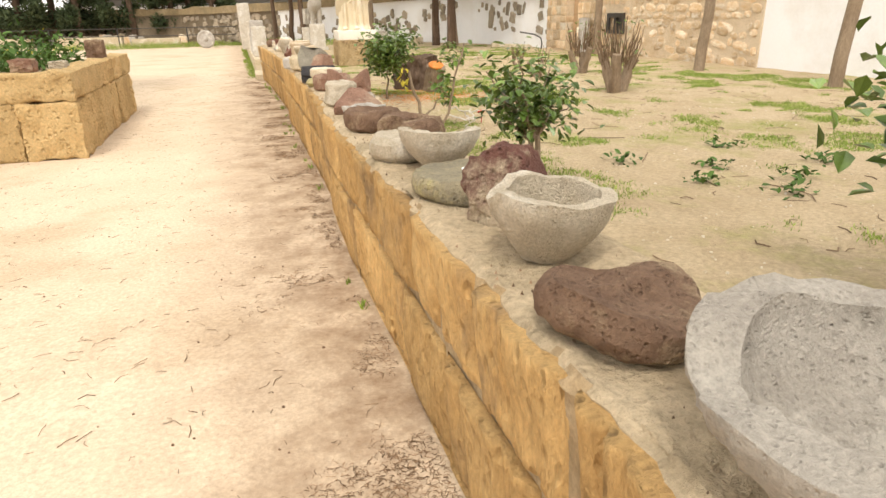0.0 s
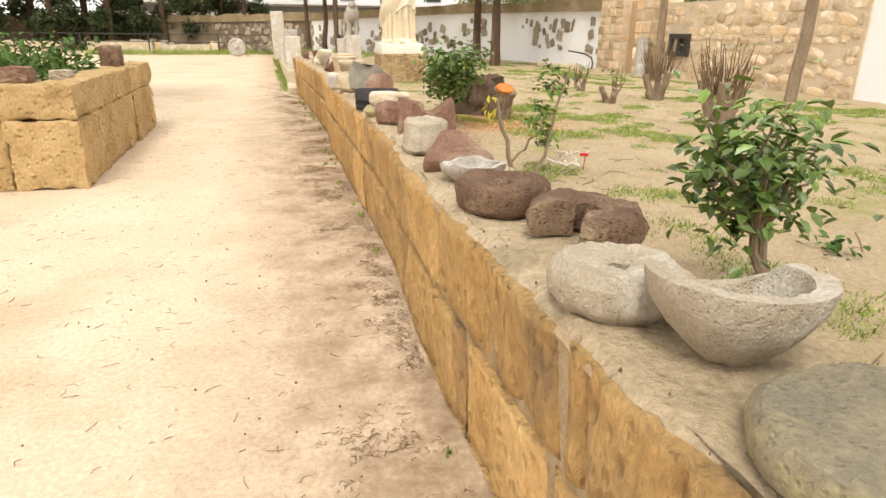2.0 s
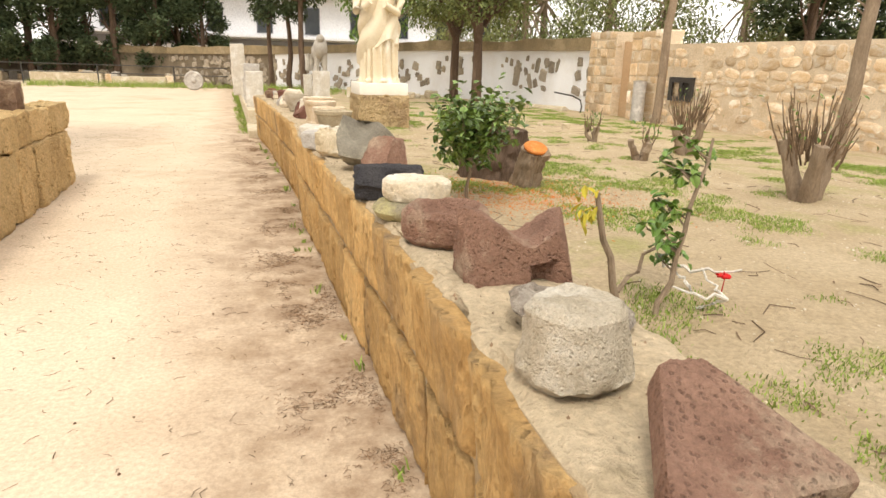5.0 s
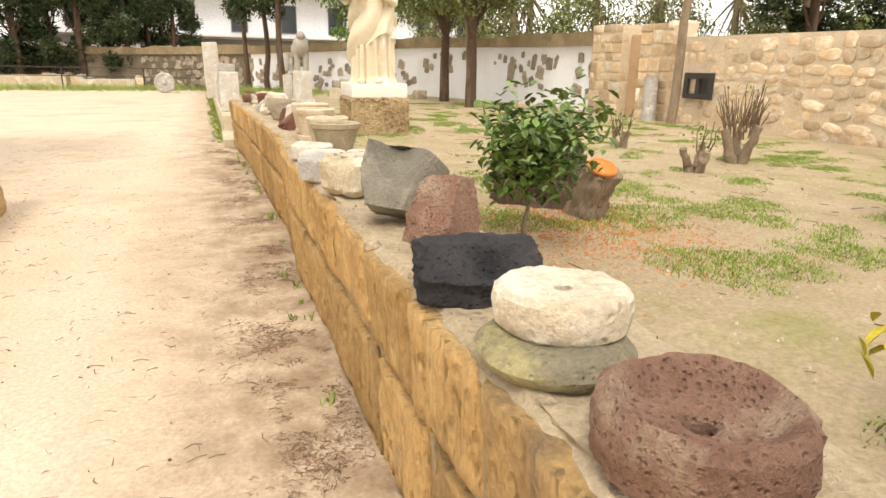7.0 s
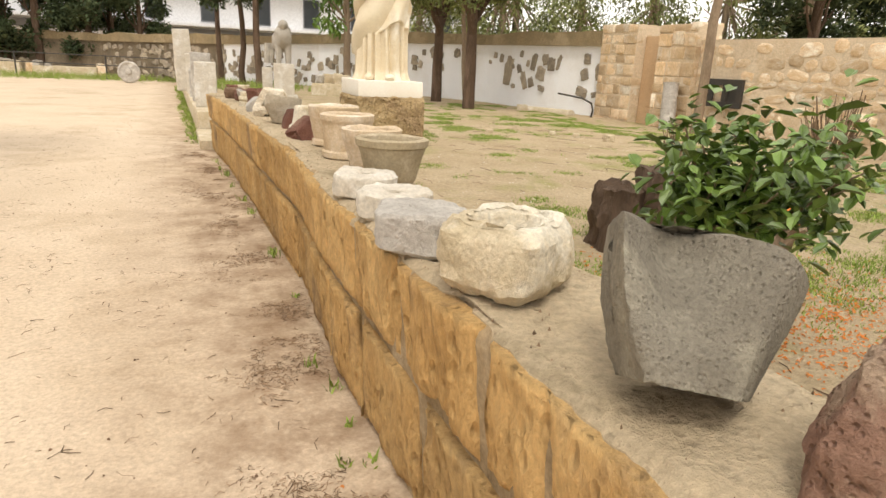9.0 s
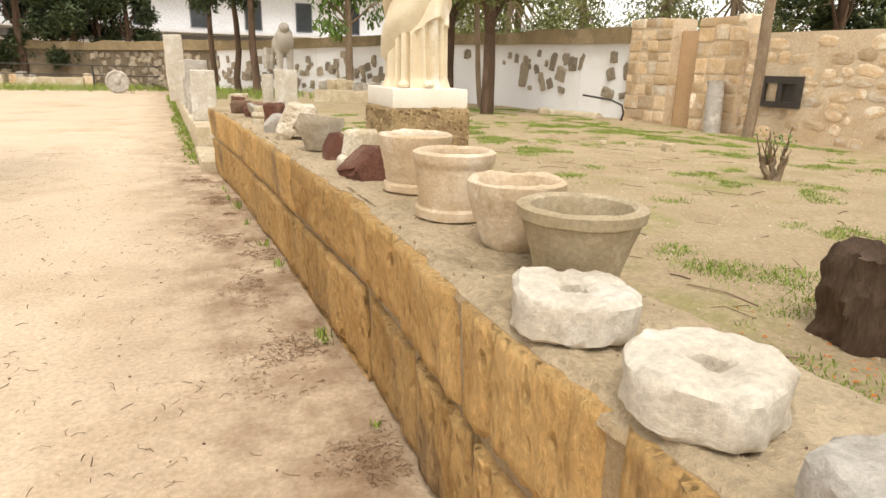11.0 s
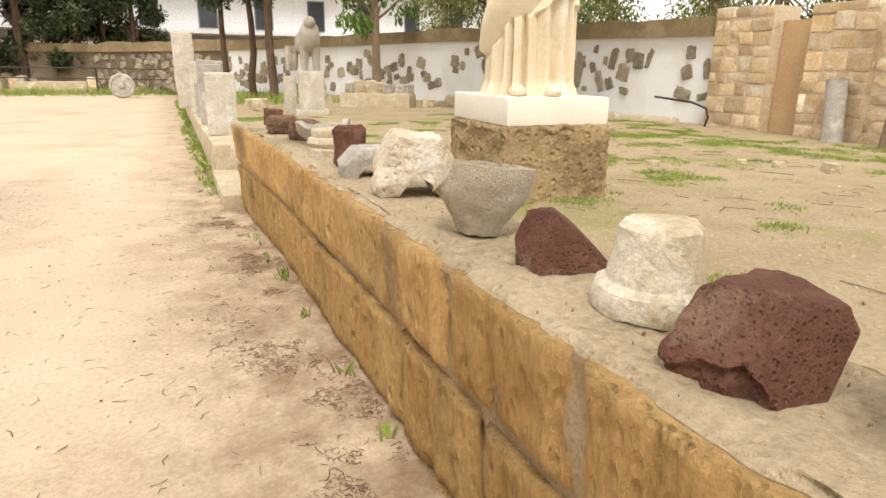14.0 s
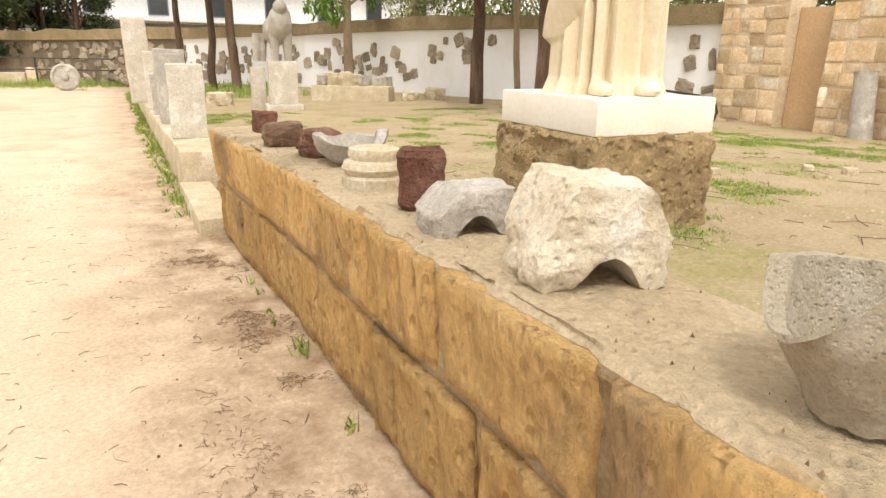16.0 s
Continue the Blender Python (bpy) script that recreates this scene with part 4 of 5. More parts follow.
def stump(x, y, r0, h, seed, label, material=BARK, cut=False, tilt=0.0):
    holder = tagged(new("tree_stump"), label, "stump", "stumps")
    bm = lathe(dense([(0, -.05), (r0 * 1.25, -.05), (r0 * 1.08, .06), (r0, h * .5), (r0 * .96, h * .98), (r0 * .8, h), (0, h)], .03), 40,
               lambda a, i: (1 + .10 * math.sin(5 * a + seed) + .05 * math.sin(13 * a + seed), 0))
    roughen(bm, .03, 8, seed, .6)
    part("trunk", bm, material, holder)
    if cut:
        bm = lathe([(0, h + .002), (r0 * .86, h + .002), (r0 * .9, h + .02), (r0 * .82, h + .03), (0, h + .03)], 32)
        part("cut_face", bm, CUT_WOOD, holder, "fresh orange sawn face")
    holder.matrix_world = pose(x, y, ground_z(x, y), tilt, 0, 0)
    return holder


stump(2.66, 10.24, .21, .46, 3, "dark rotting tree stump with cracked bark")
stump(2.68, 9.80, .115, .37, 6, "sawn stump with fresh orange face", PALE_BARK, True, 24)
stump(2.42, 10.42, .14, .34, 9, "old dark tree stump")


def pollard(x, y, h, spread, seed, n=46, label="cut-back shrub of bare upright shoots"):
    r = random.Random(seed)
    holder = tagged(new("pruned_shrub"), label, "shrub", "pruned shrubs")
    bm = bmesh.new()
    for k in range(3):
        a = k * 2.1 + seed
        tube(bm, bent((0.04 * math.cos(a), .04 * math.sin(a), -.05), (spread * .42 * math.cos(a), spread * .42 * math.sin(a), h * r.uniform(.38, .55)), .02, r), .09 * spread * 1.6, .06 * spread * 1.6, 10)
    roughen(bm, .02, 12, seed)
    part("stool", bm, PALE_BARK, holder)
    bm = bmesh.new()
    for k in range(n):
        a = r.uniform(0, 6.28)
        q = Vector((math.cos(a) * spread * r.uniform(.1, .45), math.sin(a) * spread * r.uniform(.1, .45), h * r.uniform(.3, .5)))
        tube(bm, bent(q, q + Vector((math.cos(a) * spread * .35 * r.random(), math.sin(a) * spread * .35 * r.random(), h * r.uniform(.25, .58))), .015, r, 4), .009, .004, 4)
    tagged(part("brushwood", bm, TWIG, holder), kind="stuff")
    pts = [Vector((r.gauss(0, spread * .3), r.gauss(0, spread * .3), h * r.uniform(.5, 1))) for k in range(50)]
    leaves("leaves", pts, [.05 * r.uniform(.6, 1.2) for _ in pts], HIBISCUS, r, holder)
    holder.matrix_world = pose(x, y, ground_z(x, y))
    return holder


pollard(5.0, 8.95, .92, .60, 2, 60)
pollard(6.1, 11.9, .90, .48, 5, 50)
pollard(5.5, 13.35, .48, .26, 7, 18, "small cut-back shrub stump with thin shoots")
pollard(4.95, 11.3, .50, .34, 11, 6, "low forked stump with bare limbs")


# ---- trees ----
def tree_mesh_points(r, h, low, rad, n, kind):
    pts = []
    blobs = []
    for k in range(26 if kind == "cypress" else 34):
        t = r.random()
        z = low + (h - low) * t
        if kind == "cypress":
            w = rad * (1 - .72 * t) * (.55 + .45 * min(1, t * 5))
        else:
            w = rad * math.sin(math.pi * (.12 + .80 * t)) ** .6
        a = r.uniform(0, 6.28)
        q = w * r.random() ** .5
        blobs.append((Vector((q * math.cos(a), q * math.sin(a), z)), rad * r.uniform(.22, .42)))
    for k in range(n):
        c, s = r.choice(blobs)
        d = Vector((r.gauss(0, 1), r.gauss(0, 1), r.gauss(0, .8))).normalized() * s * r.random() ** .4
        pts.append(c + d)
    return pts, blobs


def tree(name, h, low, rad, trunk_r, n, size, material, bark, seed, kind, label, lean=0.0, fork=False, droop=.3):
    r = random.Random(seed)
    holder = tagged(new(name), label, "tree", "garden trees")
    pts, blobs = tree_mesh_points(r, h, low, rad, n, kind)
    bm = bmesh.new()
    top = Vector((lean, 0, h * .85))
    stem = bent((0, 0, -.2), top, .05, r, 8)
    tube(bm, stem, trunk_r, trunk_r * .3, 10)
    for c, s in blobs[: (14 if kind == "cypress" else 20)]:
        base_pt = stem[min(7, max(2 if kind == "cypress" else 4, int(c.z / h * 7)))].copy() * .96
        lb = bmesh.new()
        tube(lb, bent(base_pt, c, .08, r, 4), trunk_r * .28, trunk_r * .06, 5)
        part("limb", lb, bark, holder)
    if fork:
        for q, end in ((.7, (rad * .6, .2, h * .62)), (.6, (-rad * .6, -.2, h * .6))):
            lb = bmesh.new()
            tube(lb, bent((0, 0, h * .30), end, .08, r), trunk_r * q, trunk_r * .25, 8)
            part("limb", lb, bark, holder)
    part("trunk", bm, bark, holder)
    leaves("crown", pts, [size * r.uniform(.6, 1.3) for _ in pts], material, r, holder, droop=droop, ratio=.42)
    return holder


cyp = tree("cypress", 8.5, 1.1, 2.0, .22, 11000, .27, CYPRESS, BARK, 2, "cypress", "dark green conifer with a broad dense crown", droop=-.2)
cyp.matrix_world = pose(-4.5, 48, 0)
for x, y, s, a in ((-1.1, 47, .88, 40), (-2.7, 50, 1.0, 100), (-7.6, 48.5, 1.1, 160), (-10.5, 48, 1.15, 220), (-14, 50, 1.25, 300), (-18, 50, 1.2, 80), (-23, 48, 1.2, 10), (-3.6, 47, .95, 200), (-6, 47.5, 1.05, 15), (-9, 47.2, 1.0, 75), (-12.2, 47.5, 1.15, 130), (-16, 47.5, 1.1, 250), (-20.5, 47, 1.15, 330)):
    copy_thing(cyp, pose(x, y, 0, 0, 0, a) @ Matrix.Scale(s, 4))
thin = tree("slender_tree", 7.5, 3.0, 1.1, .12, 4200, .17, CYPRESS, BARK, 6, "crown", "slender dark tree with bare lower trunk")
thin.matrix_world = pose(2.0, 34, .2)
copy_thing(thin, pose(2.6, 31.8, .2, 0, 0, 120))
copy_thing(thin, pose(3.0, 30.5, .2, 0, 2, 220) @ Matrix.Scale(1.15, 4))
oak = tree("broad_tree", 6.5, 2.9, 2.0, .17, 7500, .14, OAK_LEAF, BARK, 9, "crown", "broad-crowned tree before the white wall", fork=True)
oak.matrix_world = pose(7.35, 25.2, .1, 0, 0, 30)
copy_thing(oak, pose(7.0, 22.2, .15, 0, 0, 200))
euc = tree("eucalyptus", 11, 1.6, 3.6, .22, 9000, .22, EUCALYPT, PALE_BARK, 12, "crown", "tall pale-barked eucalyptus with loose foliage", droop=.6)
euc.matrix_world = pose(14, 34, 0)
for x, y, s, a in ((19, 30, 1.0, 90), (24, 27, 1.05, 200), (18, 40, 1.2, 20), (28, 35, 1.2, 150), (11.5, 38, .8, 260), (30, 22, 1.1, 310), (25, 44, 1.3, 70), (36, 28, 1.2, 130)):
    copy_thing(euc, pose(x, y, 0, 0, 0, a) @ Matrix.Scale(s, 4))
copy_thing(cyp, pose(21, 24, 0, 0, 0, 50) @ Matrix.Scale(1.1, 4))
copy_thing(cyp, pose(27, 25, 0, 0, 0, 150) @ Matrix.Scale(1.1, 4))
willow = tree("young_eucalyptus", 6.0, 2.2, 1.5, .15, 2200, .20, HIBISCUS, PALE_BARK, 16, "crown", "young pale tree with hanging light green leaves", droop=.9)
willow.matrix_world = pose(5.7, 29.2, .2)
pine = tree("pine", 7.5, 3.3, 3.4, .25, 9000, .22, CYPRESS, BARK, 19, "crown", "spreading dark pine beside the path")
pine.matrix_world = pose(-5.6, 13.6, 0)


def bare_pole(x, y, h, r0, lean, label):
    r = random.Random(int(x * 10))
    bm = bmesh.new()
    tube(bm, bent((0, 0, -.1), (lean, 0, h), .03, r, 8), r0, r0 * .75, 10)
    for k in range(5):
        z = h * r.uniform(.4, .95)
        a = r.uniform(0, 6.28)
        tube(bm, bent((lean * z / h, 0, z), (lean * z / h + .25 * math.cos(a), .25 * math.sin(a), z + .2), .02, r, 3), .018, .008, 5)
    roughen(bm, .008, 10, x)
    ob = obj("bare_tree", bm, PALE_BARK)
    ob.matrix_world = pose(x, y, ground_z(x, y))
    return tagged(ob, label, "tree", "bare trunks")


bare_pole(9.35, 17.0, 4.2, .10, .15, "slim bare grey-brown tree trunk")
bare_pole(8.35, 11.5, 4.2, .10, .25, "slim bare brown tree trunk with stubs")
bare_pole(8.2, 8.4, 4.0, .10, .2, "bare brown tree trunk")
bare_pole(7.9, 24.3, 4.5, .07, -.4, "pale leaning bare trunk")

# ---- far end of the garden ----
fence = tagged(new("fence"), "dark iron rail fence at the path's end", "fence")
FA, FB = Vector((-2.4, 40.5, 0)), Vector((-13.5, 44.5, 0))
for k in range(4):
    p = FA.lerp(FB, k / 3)
    bm = bmesh.new()
    tube(bm, [p + Vector((0, 0, -.05)), p + Vector((0, 0, 1.05))], .035, .035, 8)
    part("post", bm, IRON, fence)
for z in (1.02, .62):
    bm = bmesh.new()
    tube(bm, [FA + Vector((2.6, -.9, z)), FA + Vector((0, 0, z)), FB + Vector((0, 0, z))], .022, .022, 6)
    part("rail", bm, IRON, fence)
drum = lathe(dense([(0, 0), (.36, 0), (.42, .03), (.44, .08), (.44, .18), (.40, .22), (.36, .22), (.34, .19), (.12, .2), (.10, .25), (0, .26)], .03), 48, lambda a, i: (1 + .012 * math.cos(16 * a), 0))
roughen(drum, .02, 5, 2)
dr = obj("carved_roundel", drum, BLUE_MARBLE)
rest(dr, -1.35, 38.0, 0, rx=86, rz=-6)
tagged(dr, "round carved grey stone standing on edge", "roundel")
for x0, x1, y, h in ((-9.5, -6.2, 43.2, .62), (-5.6, -3.0, 42.6, .45), (-15.5, -11.5, 45.5, .6)):
    tagged(obj("stone_bench", slab(x0, x1, y, y + .6, -.05, h, .04, .25, .04, 2, x0), LIMESTONE), "long low weathered stone block by the fence", "stone block", "blocks by the fence")
rr = random.Random(31)
for k in range(34):
    ob = rock(rr.uniform(.3, .7), rr.uniform(.3, .5), rr.uniform(.3, .9), rr.choice((LIMESTONE, GREY_DISH, RUBBLE)), 200 + k, power=.8)
    x = -14 + k * .38
    rest(ob, x, 46.6 + rr.uniform(-.8, .8) - .25 * (x + 4), 0, rz=rr.uniform(0, 90), sink=.03)
    tagged(ob, "weathered stone block in a row before the wall", "stone", "stones before the far wall")

# animal statue on two pedestals
hp = tagged(new("animal_pedestal"), "two pale marble pedestal blocks carrying an animal statue", "pedestal")
part("front_block", slab(-.26, .26, -.22, .22, .14, .92, .02, .15, .01, 3, 2), MARBLE, hp)
part("front_foot", slab(-.33, .33, -.29, .29, 0, .14, .02, .15, .01, 3, 3), MARBLE, hp)
part("rear_block", slab(-.55, -.28, .4, .75, 0, .80, .02, .15, .01, 3, 4), MARBLE, hp)
hp.matrix_world = pose(2.90, 24.75, .26, 0, 0, -8)
bm = bmesh.new()
for c, s in (((-.05, .35, .55), (.24, .52, .27)), ((0, -.10, .66), (.22, .22, .30)), ((0, -.18, .92), (.12, .16, .14))):
    bmesh.ops.create_icosphere(bm, subdivisions=4, radius=1, matrix=Matrix.Translation(c) @ Matrix.Diagonal((*s, 1)))
for x, y in ((-.12, -.08), (.12, -.1), (-.3, .58), (-.42, .55)):
    tube(bm, [(x, y, 0), (x * .9, y, .5)], .065, .10, 10)
roughen(bm, .02, 5, 4)
beast = obj("animal_statue", bm, GREY_DISH)
beast.matrix_world = pose(2.90, 24.75, 1.17, 0, 0, -8)
tagged(beast, "headless dark grey stone animal statue", "statue")

sarc = tagged(obj("sarcophagus", slab(-.9, .9, -.35, .35, 0, .42, .04, .12, .025, 3, 5), LIMESTONE), "low rectangular stone trough by the white wall", "sarcophagus")
sarc.matrix_world = pose(5.0, 26.8, .22, 0, 0, -35)
for k in range(7):
    s = rr.uniform(.28, .42)
    ob = rock(s, s * .8, s * rr.uniform(.7, 1), rr.choice((LIMESTONE, GREY_DISH, RUBBLE)), 300 + k)
    rest(ob, 4.4 + k * .2, 27.15 - k * .14 + rr.uniform(-.1, .1), .64, rz=rr.uniform(0, 90))
    tagged(ob, "broken architectural stone resting on the trough", "stone", "stones on the trough")
for x, y, s in ((6.2, 26.4, .4), (6.6, 27.0, .3), (7.0, 26.6, .5), (2.0, 25.9, .45), (1.9, 26.6, .4), (5.9, 15.9, .14), (6.3, 15.6, .2), (5.6, 16.1, .12), (4.6, 16.3, .12), (8.6, 22.3, .3)):
    ob = rock(s, s * .8, s * .7, LIMESTONE, x * 7)
    rest(ob, x, y, ground_z(x, y), rz=x * 40, sink=.02)
    tagged(ob, "loose pale stone lying on the garden soil", "stone", "loose garden stones")
leancol = obj("column_shaft", (lambda b: (roughen(b, .006, 5, 3), b)[1])(lathe(dense([(0, 0), (.17, 0), (.18, .04), (.155, .08), (.15, 1.1), (.16, 1.13), (0, 1.13)], .05), 40)), BLUE_MARBLE)
leancol.matrix_world = pose(9.48, 17.9, .08, -9, 6, 0)
tagged(leancol, "grey marble column shaft leaning by the gate pier", "column")
lying = obj("fallen_column", (lambda b: (roughen(b, .01, 4, 3), b)[1])(lathe(dense([(0, 0), (.13, 0), (.14, .05), (.12, 1.6), (0, 1.6)], .06), 30)), LIMESTONE)
lying.matrix_world = pose(9.25, 21.0, .27, -90, 0, 10)
tagged(lying, "long stone lying at the foot of the white wall", "column")
grille = tagged(new("grille"), "dark iron panel with two square openings on the rubble wall", "panel")
for a, b, c, d in ((0, .82, .40, .52), (0, .82, 0, .10), (0, .12, .10, .40), (.70, .82, .10, .40), (.36, .46, .10, .40)):
    part("bar", slab(9.84, 9.89, 16.5 + a, 16.5 + b, .80 + c, .80 + d, .006), IRON, grille)
part("back_plate", slab(9.888, 9.912, 16.55, 17.0, .86, 1.26, .004), IRON, grille)
bm = bmesh.new()
tube(bm, [(9.2, 21.6, .78), (9.3, 20.7, .72), (9.38, 20.4, .62), (9.4, 20.35, .45), (9.4, 20.45, .14)], .022, .022, 7)
hose = tagged(obj("iron_pipe", bm, IRON), "bent dark iron pipe by the gate", "pipe")

# ---- building beyond the wall ----
bld = tagged(new("building"), "large white modern building behind the garden wall", "building")
part("wall", slab(-12, 26, 62, 72, 0, 16, 0), FACADE, bld, smooth=False)
part("base_band", slab(-12.05, 26.05, 61.85, 61.99, 2.6, 3.15, 0), GREY_BAND, bld, smooth=False)
for fl in range(3):
    part("balcony", slab(-11, 25, 60.9, 61.98, 3.3 + fl * 3.4, 3.5 + fl * 3.4, .02), FACADE, bld, smooth=False)
    for k in range(9):
        x = -9 + k * 3.9
        w = part("window", slab(x, x + 1.3, 61.93, 61.99, 3.7 + fl * 3.4, 5.9 + fl * 3.4, .01), GREY_BAND, bld, smooth=False)
        part("pane", slab(x + .08, x + 1.22, 61.90, 61.925, 3.78 + fl * 3.4, 5.82 + fl * 3.4, 0), DARK_GLASS, w, smooth=False)

# ---- planter plants and pots ----
r = random.Random(77)
pts = [Vector((r.uniform(-5.4, -1.95), r.uniform(9.3, 12.6), .84 + abs(r.gauss(0, .17)))) for _ in range(4200)]
crown = leaves("planter_greenery", pts, [.09 * r.uniform(.6, 1.4) for _ in pts], WEED, r, None, droop=-.2)
tagged(crown, "dense green weeds with yellow flowers in the planter", "plants", kind="stuff")
pts = [Vector((r.uniform(-5.4, -2.0), r.uniform(9.3, 12.4), 1.0 + abs(r.gauss(0, .14)))) for _ in range(160)]
blooms = leaves("yellow_flowers", pts, [.035 for _ in pts], YELLOW, r, None, ratio=.9)
tagged(blooms, "small yellow flowers over the planter greenery", "flowers", kind="stuff")
for x, y, sx, sz, mt, lab in ((-1.72, 11.6, .26, .30, BASALT_BROWN, "brown rounded stone on the planter"), (-2.0, 9.25, .26, .16, BASALT_PINK, "reddish stone on the planter's edge"), (-1.75, 9.6, .2, .10, GRANITE, "pale stone on the planter's edge")):
    ob = rock(sx, sx, sz, mt, x * 9)
    rest(ob, x, y, .90)
    tagged(ob, lab, "stone", "stones on the planter")


# ---- small ground cover ----
def blades(name, spots, material, rng, h, label, category, n=7, spread=.04, width=.004):
    verts, faces = [], []
    for x, y, s in spots:
        z = ground_z(x, y) - .003
        for k in range(n):
            a = rng.uniform(0, 6.28)
            d = rng.random() * spread * s
            bx, by = x + d * math.cos(a), y + d * math.sin(a)
            hh = h * s * rng.uniform(.5, 1.2)
            lx, ly = hh * rng.uniform(-.8, .8), hh * rng.uniform(-.8, .8)
            c, q = math.cos(a) * width, math.sin(a) * width
            i = len(verts)
            verts += [(bx - q, by + c, z), (bx + q, by - c, z), (bx + lx * .5 + q * .7, by + ly * .5 - c * .7, z + hh * .7), (bx + lx * .5 - q * .7, by + ly * .5 + c * .7, z + hh * .7), (bx + lx, by + ly, z + hh)]
            faces += [(i, i + 1, i + 2, i + 3), (i + 3, i + 2, i + 4)]
    ob = from_lists(name, verts, faces, material)
    return tagged(ob, label, category, kind="stuff")


rg = random.Random(8)
spots = []
while len(spots) < 36000:
    x, y = rg.uniform(1.2, 9.2), rg.uniform(1, 24)
    q = .55 * nz((x, y, 0), .45, 12) + .8 * nz((x, y, 0), 1.7, 3)
    if q > .16 + rg.random() * .22:
        spots.append((x, y, rg.uniform(.5, 1.3)))
blades("grass", spots, GRASS, rg, .022, "sparse short green grass in patches", "grass", 7, .08, .003)
spots = [(wall_x(y) - abs(rg.gauss(0, .04)), y, rg.uniform(.5, 1.2)) for y in [rg.uniform(1, 17) for _ in range(26)]]
spots += [(.5 + rg.gauss(0, .07), rg.uniform(18, 36), rg.uniform(.6, 1.6)) for _ in range(420)]
spots += [(rg.uniform(-9, 1), 41 + rg.gauss(0, .8) - .3 * rg.random(), rg.uniform(3, 6)) for _ in range(500)]
spots += [(rg.uniform(1.2, 4.5), rg.uniform(28, 34), rg.uniform(2, 5)) for _ in range(260)]
blades("weeds", spots, GRASS, rg, .06, "small green weeds along the wall's foot", "weeds", 9, .05, .006)
pts = []
for cx, cy in ((3.1, 4.7), (3.4, 4.3), (3.05, 4.0), (3.9, 4.6), (3.6, 5.2), (2.6, 5.0), (4.2, 3.9), (2.8, 4.4)):
    pts += [Vector((cx + rg.gauss(0, .06), cy + rg.gauss(0, .06), ground_z(cx, cy) + rg.uniform(.005, .05))) for _ in range(30)]
ob = leaves("ground_weeds", pts, [.05 * rg.uniform(.6, 1.3) for _ in pts], WEED, rg, None, droop=-.1, ratio=.6)
tagged(ob, "low leafy green weeds on the garden soil", "weeds", kind="stuff")


def scatter(name, spots, material, rng, length, width, label, category):
    """Thin bent slivers lying on the ground: twigs, needles, dry leaves."""
    verts, faces = [], []
    for x, y, s in spots:
        a = rng.uniform(0, 6.28)
        L, w = length * s * rng.uniform(.4, 1.5), width * rng.uniform(.6, 1.5)
        c, q = math.cos(a), math.sin(a)
        b = rng.uniform(-.3, .3) * L
        i = len(verts)
        for t, lift in ((-.5, 0), (0, .006), (.5, 0)):
            px, py = x + c * L * t - q * b * (t == 0), y + q * L * t + c * b * (t == 0)
            z = ground_z(px, py) + .002 + lift * rng.random()
            verts += [(px - q * w, py + c * w, z), (px, py, z + w * 1.2), (px + q * w, py - c * w, z)]
        for k in (0, 3):
            faces += [(i + k, i + k + 1, i + k + 4, i + k + 3), (i + k + 1, i + k + 2, i + k + 5, i + k + 4)]
    return tagged(from_lists(name, verts, faces, material), label, category, kind="stuff")


lit = []
while len(lit) < 11000:
    y = rg.uniform(.5, 17)
    x = wall_x(y) + .03 - abs(rg.gauss(.20, .15))
    if nz((x, y, 0), 1.9, 21) + .6 * nz((x, y, 0), 5, 2) > rg.uniform(.08, .45):
        lit.append((x, y, 1))
scatter("leaf_litter", lit, LITTER, rg, .022, .0010, "dark dry leaf litter at the wall's foot", "litter")
scatter("pine_needles", [(rg.uniform(-3, .6), rg.uniform(.5, 20), 1) for _ in range(2600)], TWIG, rg, .05, .0012, "scattered dry needles and twigs on the path", "litter")
scatter("garden_twigs", [(rg.uniform(1.2, 8), rg.uniform(1, 19), rg.choice((1, 1, 1, 3))) for _ in range(900)], TWIG, rg, .08, .003, "dry twigs on the garden soil", "litter")


def pebbles(name, spots, material, rng, size, label):
    verts, faces = [], []
    for x, y in spots:
        s = size * rng.uniform(.4, 1.4)
        z = ground_z(x, y)
        i = len(verts)
        for k in range(5):
            a = k * 1.257 + rng.uniform(-.3, .3)
            verts.append((x + s * math.cos(a), y + s * math.sin(a), z - .002))
        for k in range(5):
            a = k * 1.257 + rng.uniform(-.3, .3)
            verts.append((x + s * .6 * math.cos(a), y + s * .6 * math.sin(a), z + s * .7))
        faces += [(i + k, i + (k + 1) % 5, i + 5 + (k + 1) % 5, i + 5 + k) for k in range(5)] + [tuple(i + 5 + k for k in range(5))]
    return tagged(from_lists(name, verts, faces, material), label, "pebbles", kind="stuff")


pebbles("path_pebbles", [(rg.uniform(-3, .6), rg.uniform(.5, 22)) for _ in range(700)], BASALT_BROWN, rg, .006, "small dark pebbles on the path")
pebbles("garden_pebbles", [(rg.uniform(1.2, 7), rg.uniform(.5, 18)) for _ in range(4500)], LIMESTONE, rg, .008, "pale gravel on the garden soil")

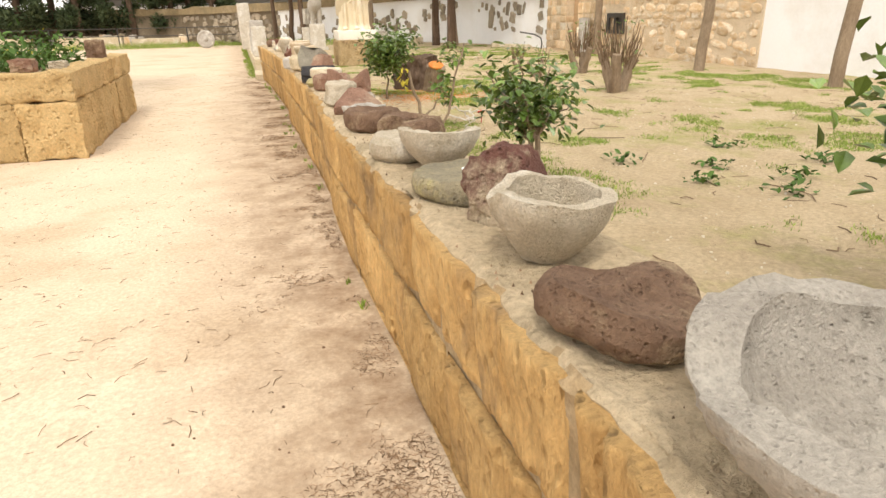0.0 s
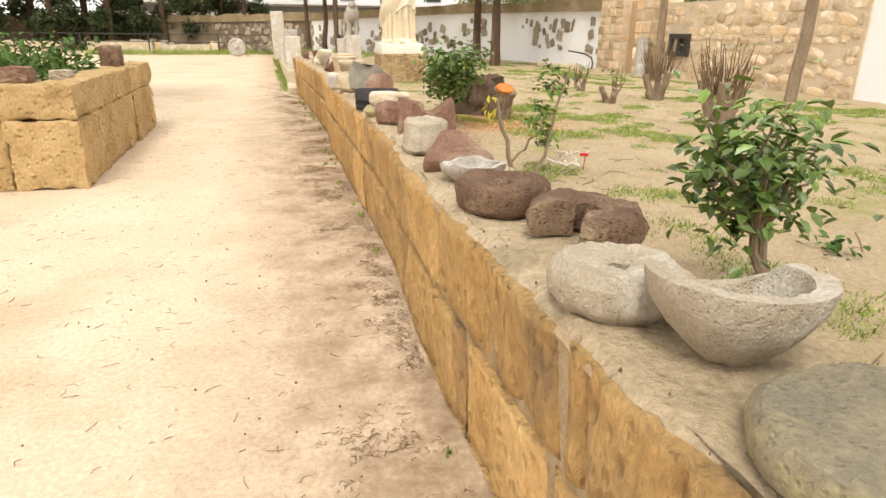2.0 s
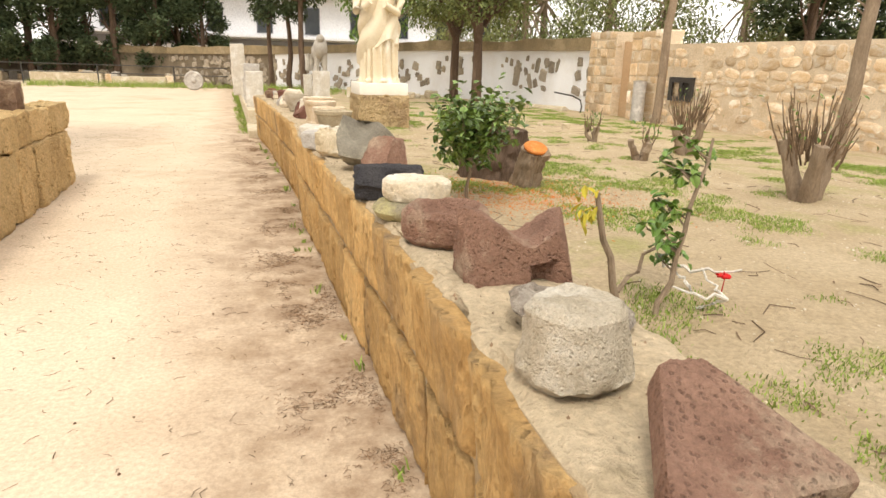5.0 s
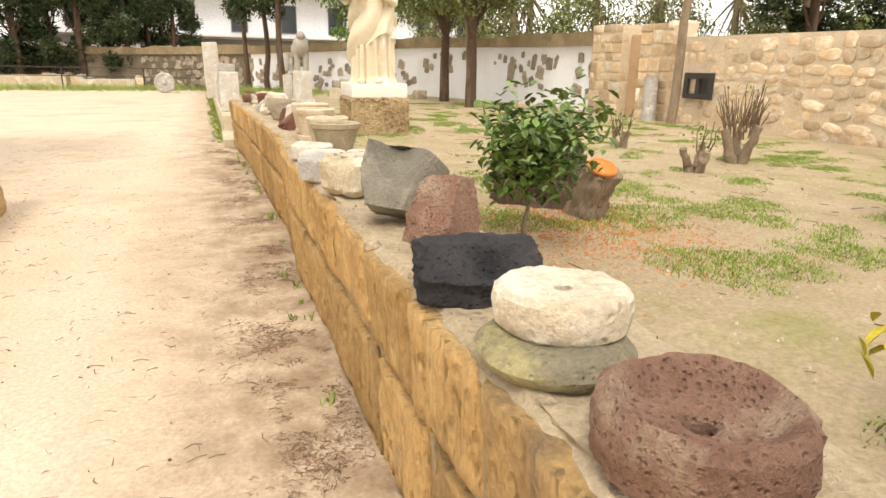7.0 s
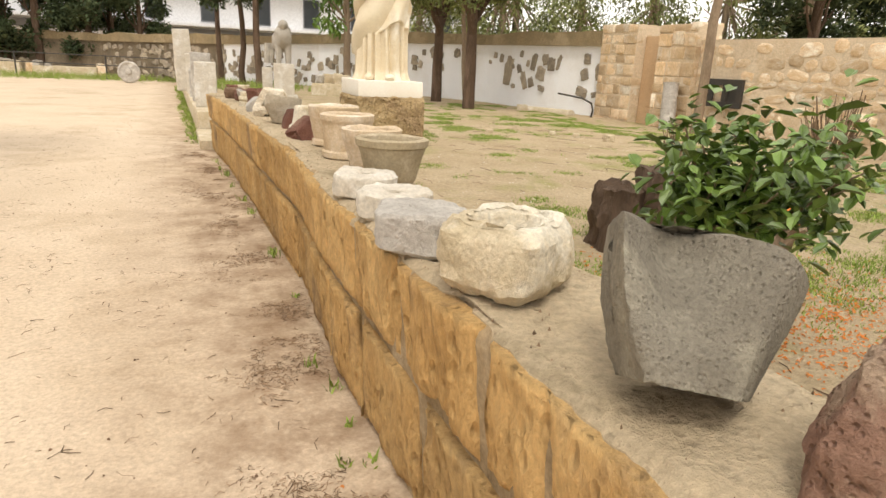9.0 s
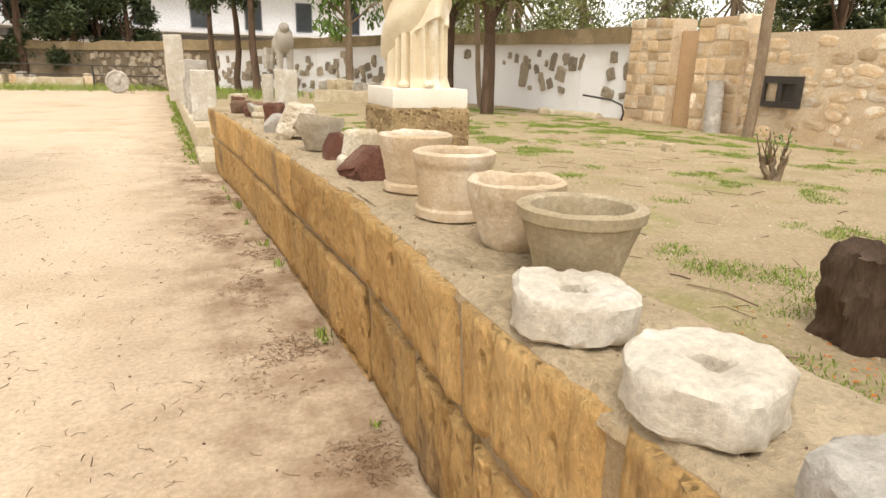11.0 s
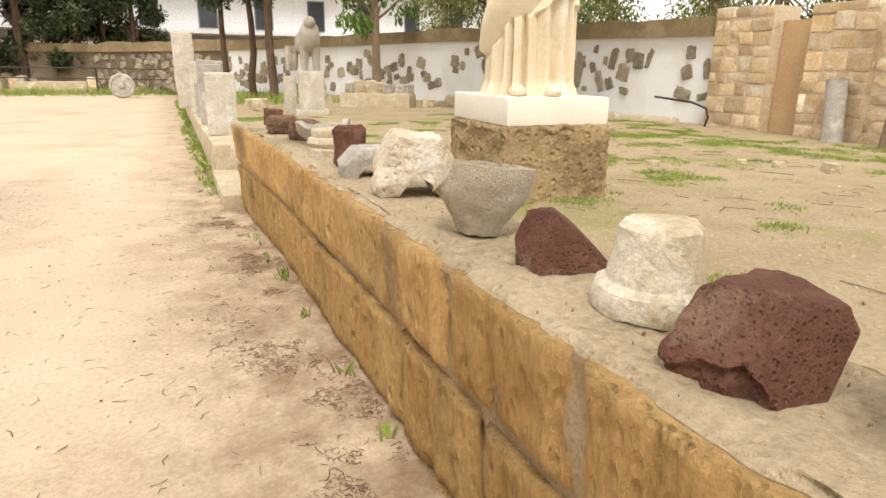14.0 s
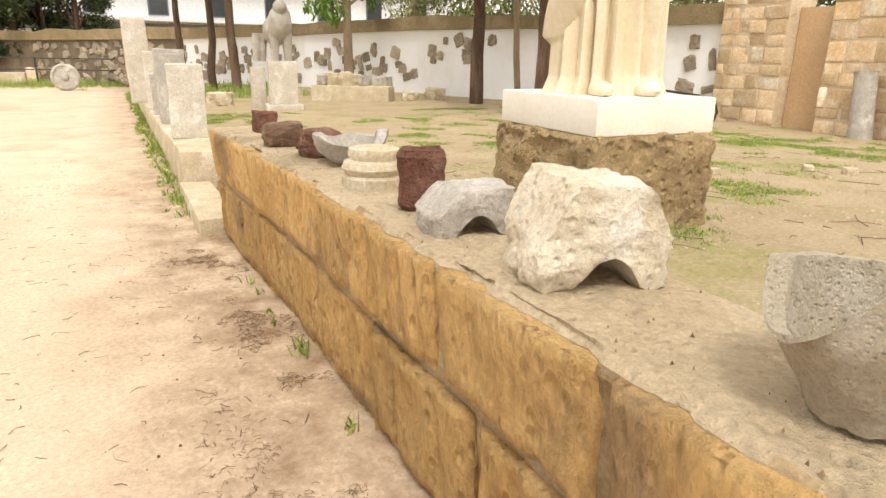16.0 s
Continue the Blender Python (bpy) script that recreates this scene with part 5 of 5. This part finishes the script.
scatter("sawdust", [(2.45 + rg.gauss(0, .45), 9.45 + rg.gauss(0, .45), 1) for _ in range(2600)], CUT_WOOD, rg, .014, .003, "orange sawdust and chips round the stumps", "sawdust")
verts, faces = [], []
for k in range(700):
    y = rg.uniform(1.2, 17.2)
    x = wall_x(y) + rg.uniform(.03, .45)
    w, a = rg.uniform(.002, .006), rg.uniform(0, 6.28)
    i = len(verts)
    verts += [(x + w * math.cos(a + q * 2.1), y + w * math.sin(a + q * 2.1), TOP - .004) for q in range(3)] + [(x, y, TOP + w * .3 + .004)]
    faces += [(i, i + 1, i + 3), (i + 1, i + 2, i + 3), (i + 2, i, i + 3)]
tagged(from_lists("stone_crumbs", verts, faces, LITTER), "dark crumbs and bits on the wall top", "crumbs", kind="stuff")

# ---- blocks of the walls ----
BH, LOW = 0.42, 0.0


def block_meshes(n, z0, z1, seed):
    """Unit-wide worn blocks: a finely bumped face towards -x, thickness 6 cm."""
    out = []
    for s in range(n):
        bm = bmesh.new()
        cols, rows = 30, 12
        g = []
        for j in range(rows + 1):
            line = []
            for i in range(cols + 1):
                y, z = i / cols, z0 + (z1 - z0) * j / rows
                e = min(i, cols - i, 4) / 4
                f = min(j, 2) / 2
                edge = .042 * (1 - min(e, f)) ** 2
                groove = max(0.0, nz((0, y * 5, z * 0.9), 1.6, seed + s * 11) - .12)
                x = edge - .018 * nz((0, y * 1.0, z), 3.0, seed + s * 7) - .010 * nz((0, y * 3, z * 0.8), 6, seed + s * 3) + .045 * groove + .048 * (1 - z / .8)
                line.append(bm.verts.new((x, y + .01 * nz((z, y, 0), 6, s) * (i in (0, cols)), z)))
            g.append(line)
        for j in range(rows):
            for i in range(cols):
                bm.faces.new((g[j][i], g[j + 1][i], g[j + 1][i + 1], g[j][i + 1]))
        bmesh.ops.recalc_face_normals(bm, faces=bm.faces)
        rim = [e for e in bm.edges if e.is_boundary]
        ex = bmesh.ops.extrude_edge_only(bm, edges=rim)
        for v in [q for q in ex["geom"] if isinstance(q, bmesh.types.BMVert)]:
            v.co.x = .06
        bmesh.ops.recalc_face_normals(bm, faces=bm.faces)
        if sum(f.normal.x for f in bm.faces) > 0:
            bmesh.ops.reverse_faces(bm, faces=bm.faces)
        me = bpy.data.meshes.new("block")
        bm.to_mesh(me)
        bm.free()
        me.materials.append(TUFF)
        me.polygons.foreach_set("use_smooth", [True] * len(me.polygons))
        out.append(me)
    return out


rw = random.Random(12)
for meshes, z0, start in ((block_meshes(7, .0, .428, 1), 0, -1.5), (block_meshes(7, .446, .782, 60), 1, -1.22)):
    y = start
    while y < Y1 - .05:
        w = min(rw.uniform(.42, .68), Y1 - y)
        if Y1 - y - w < .2:
            w = Y1 - y
        ob = new("block", rw.choice(meshes))
        ob.parent = garden_wall
        ob.matrix_world = Matrix.Translation((wall_x(y) - .012 + rw.uniform(-.008, .008), y + .006, 0)) @ Matrix.Rotation(math.atan2(wall_x(y) - wall_x(y + w), w) + rw.uniform(-.012, .012), 4, "Z") @ Matrix.Diagonal((1, w - .02, 1, 1))
        y += w


def rubble_meshes(n):
    out = []
    for s in range(n):
        bm = bmesh.new()
        bmesh.ops.create_icosphere(bm, subdivisions=2, radius=1)
        for v in bm.verts:
            c = v.co
            m = max(abs(c.x), abs(c.y), abs(c.z))
            c *= (1 / m) ** .85 * (1 + .14 * nz(c, 1.1, s * 5 + 2))
            c *= .5
        me = bpy.data.meshes.new("stone")
        bm.to_mesh(me)
        bm.free()
        me.materials.append(RUBBLE)
        me.polygons.foreach_set("use_smooth", [True] * len(me.polygons))
        out.append(me)
    return out


RM = rubble_meshes(9)
z = .02
while z < 1.98:
    h = rw.uniform(.12, .30)
    y = 11.85
    while y < 17.72:
        w = min(rw.uniform(.12, .52), 17.76 - y)
        if rw.random() < .82:
            ob = new("stone", rw.choice(RM))
            ob.parent = rubble_wall
            ob.matrix_world = Matrix.Translation((9.925, y + w / 2, z + h / 2 + rw.uniform(-.05, .05))) @ Matrix.Rotation(rw.uniform(-.25, .25), 4, "X") @ Matrix.Diagonal((.022 + rw.uniform(0, .03), w * rw.uniform(.72, .98), h * rw.uniform(.7, .98), 1))
        y += w
    z += h * .96
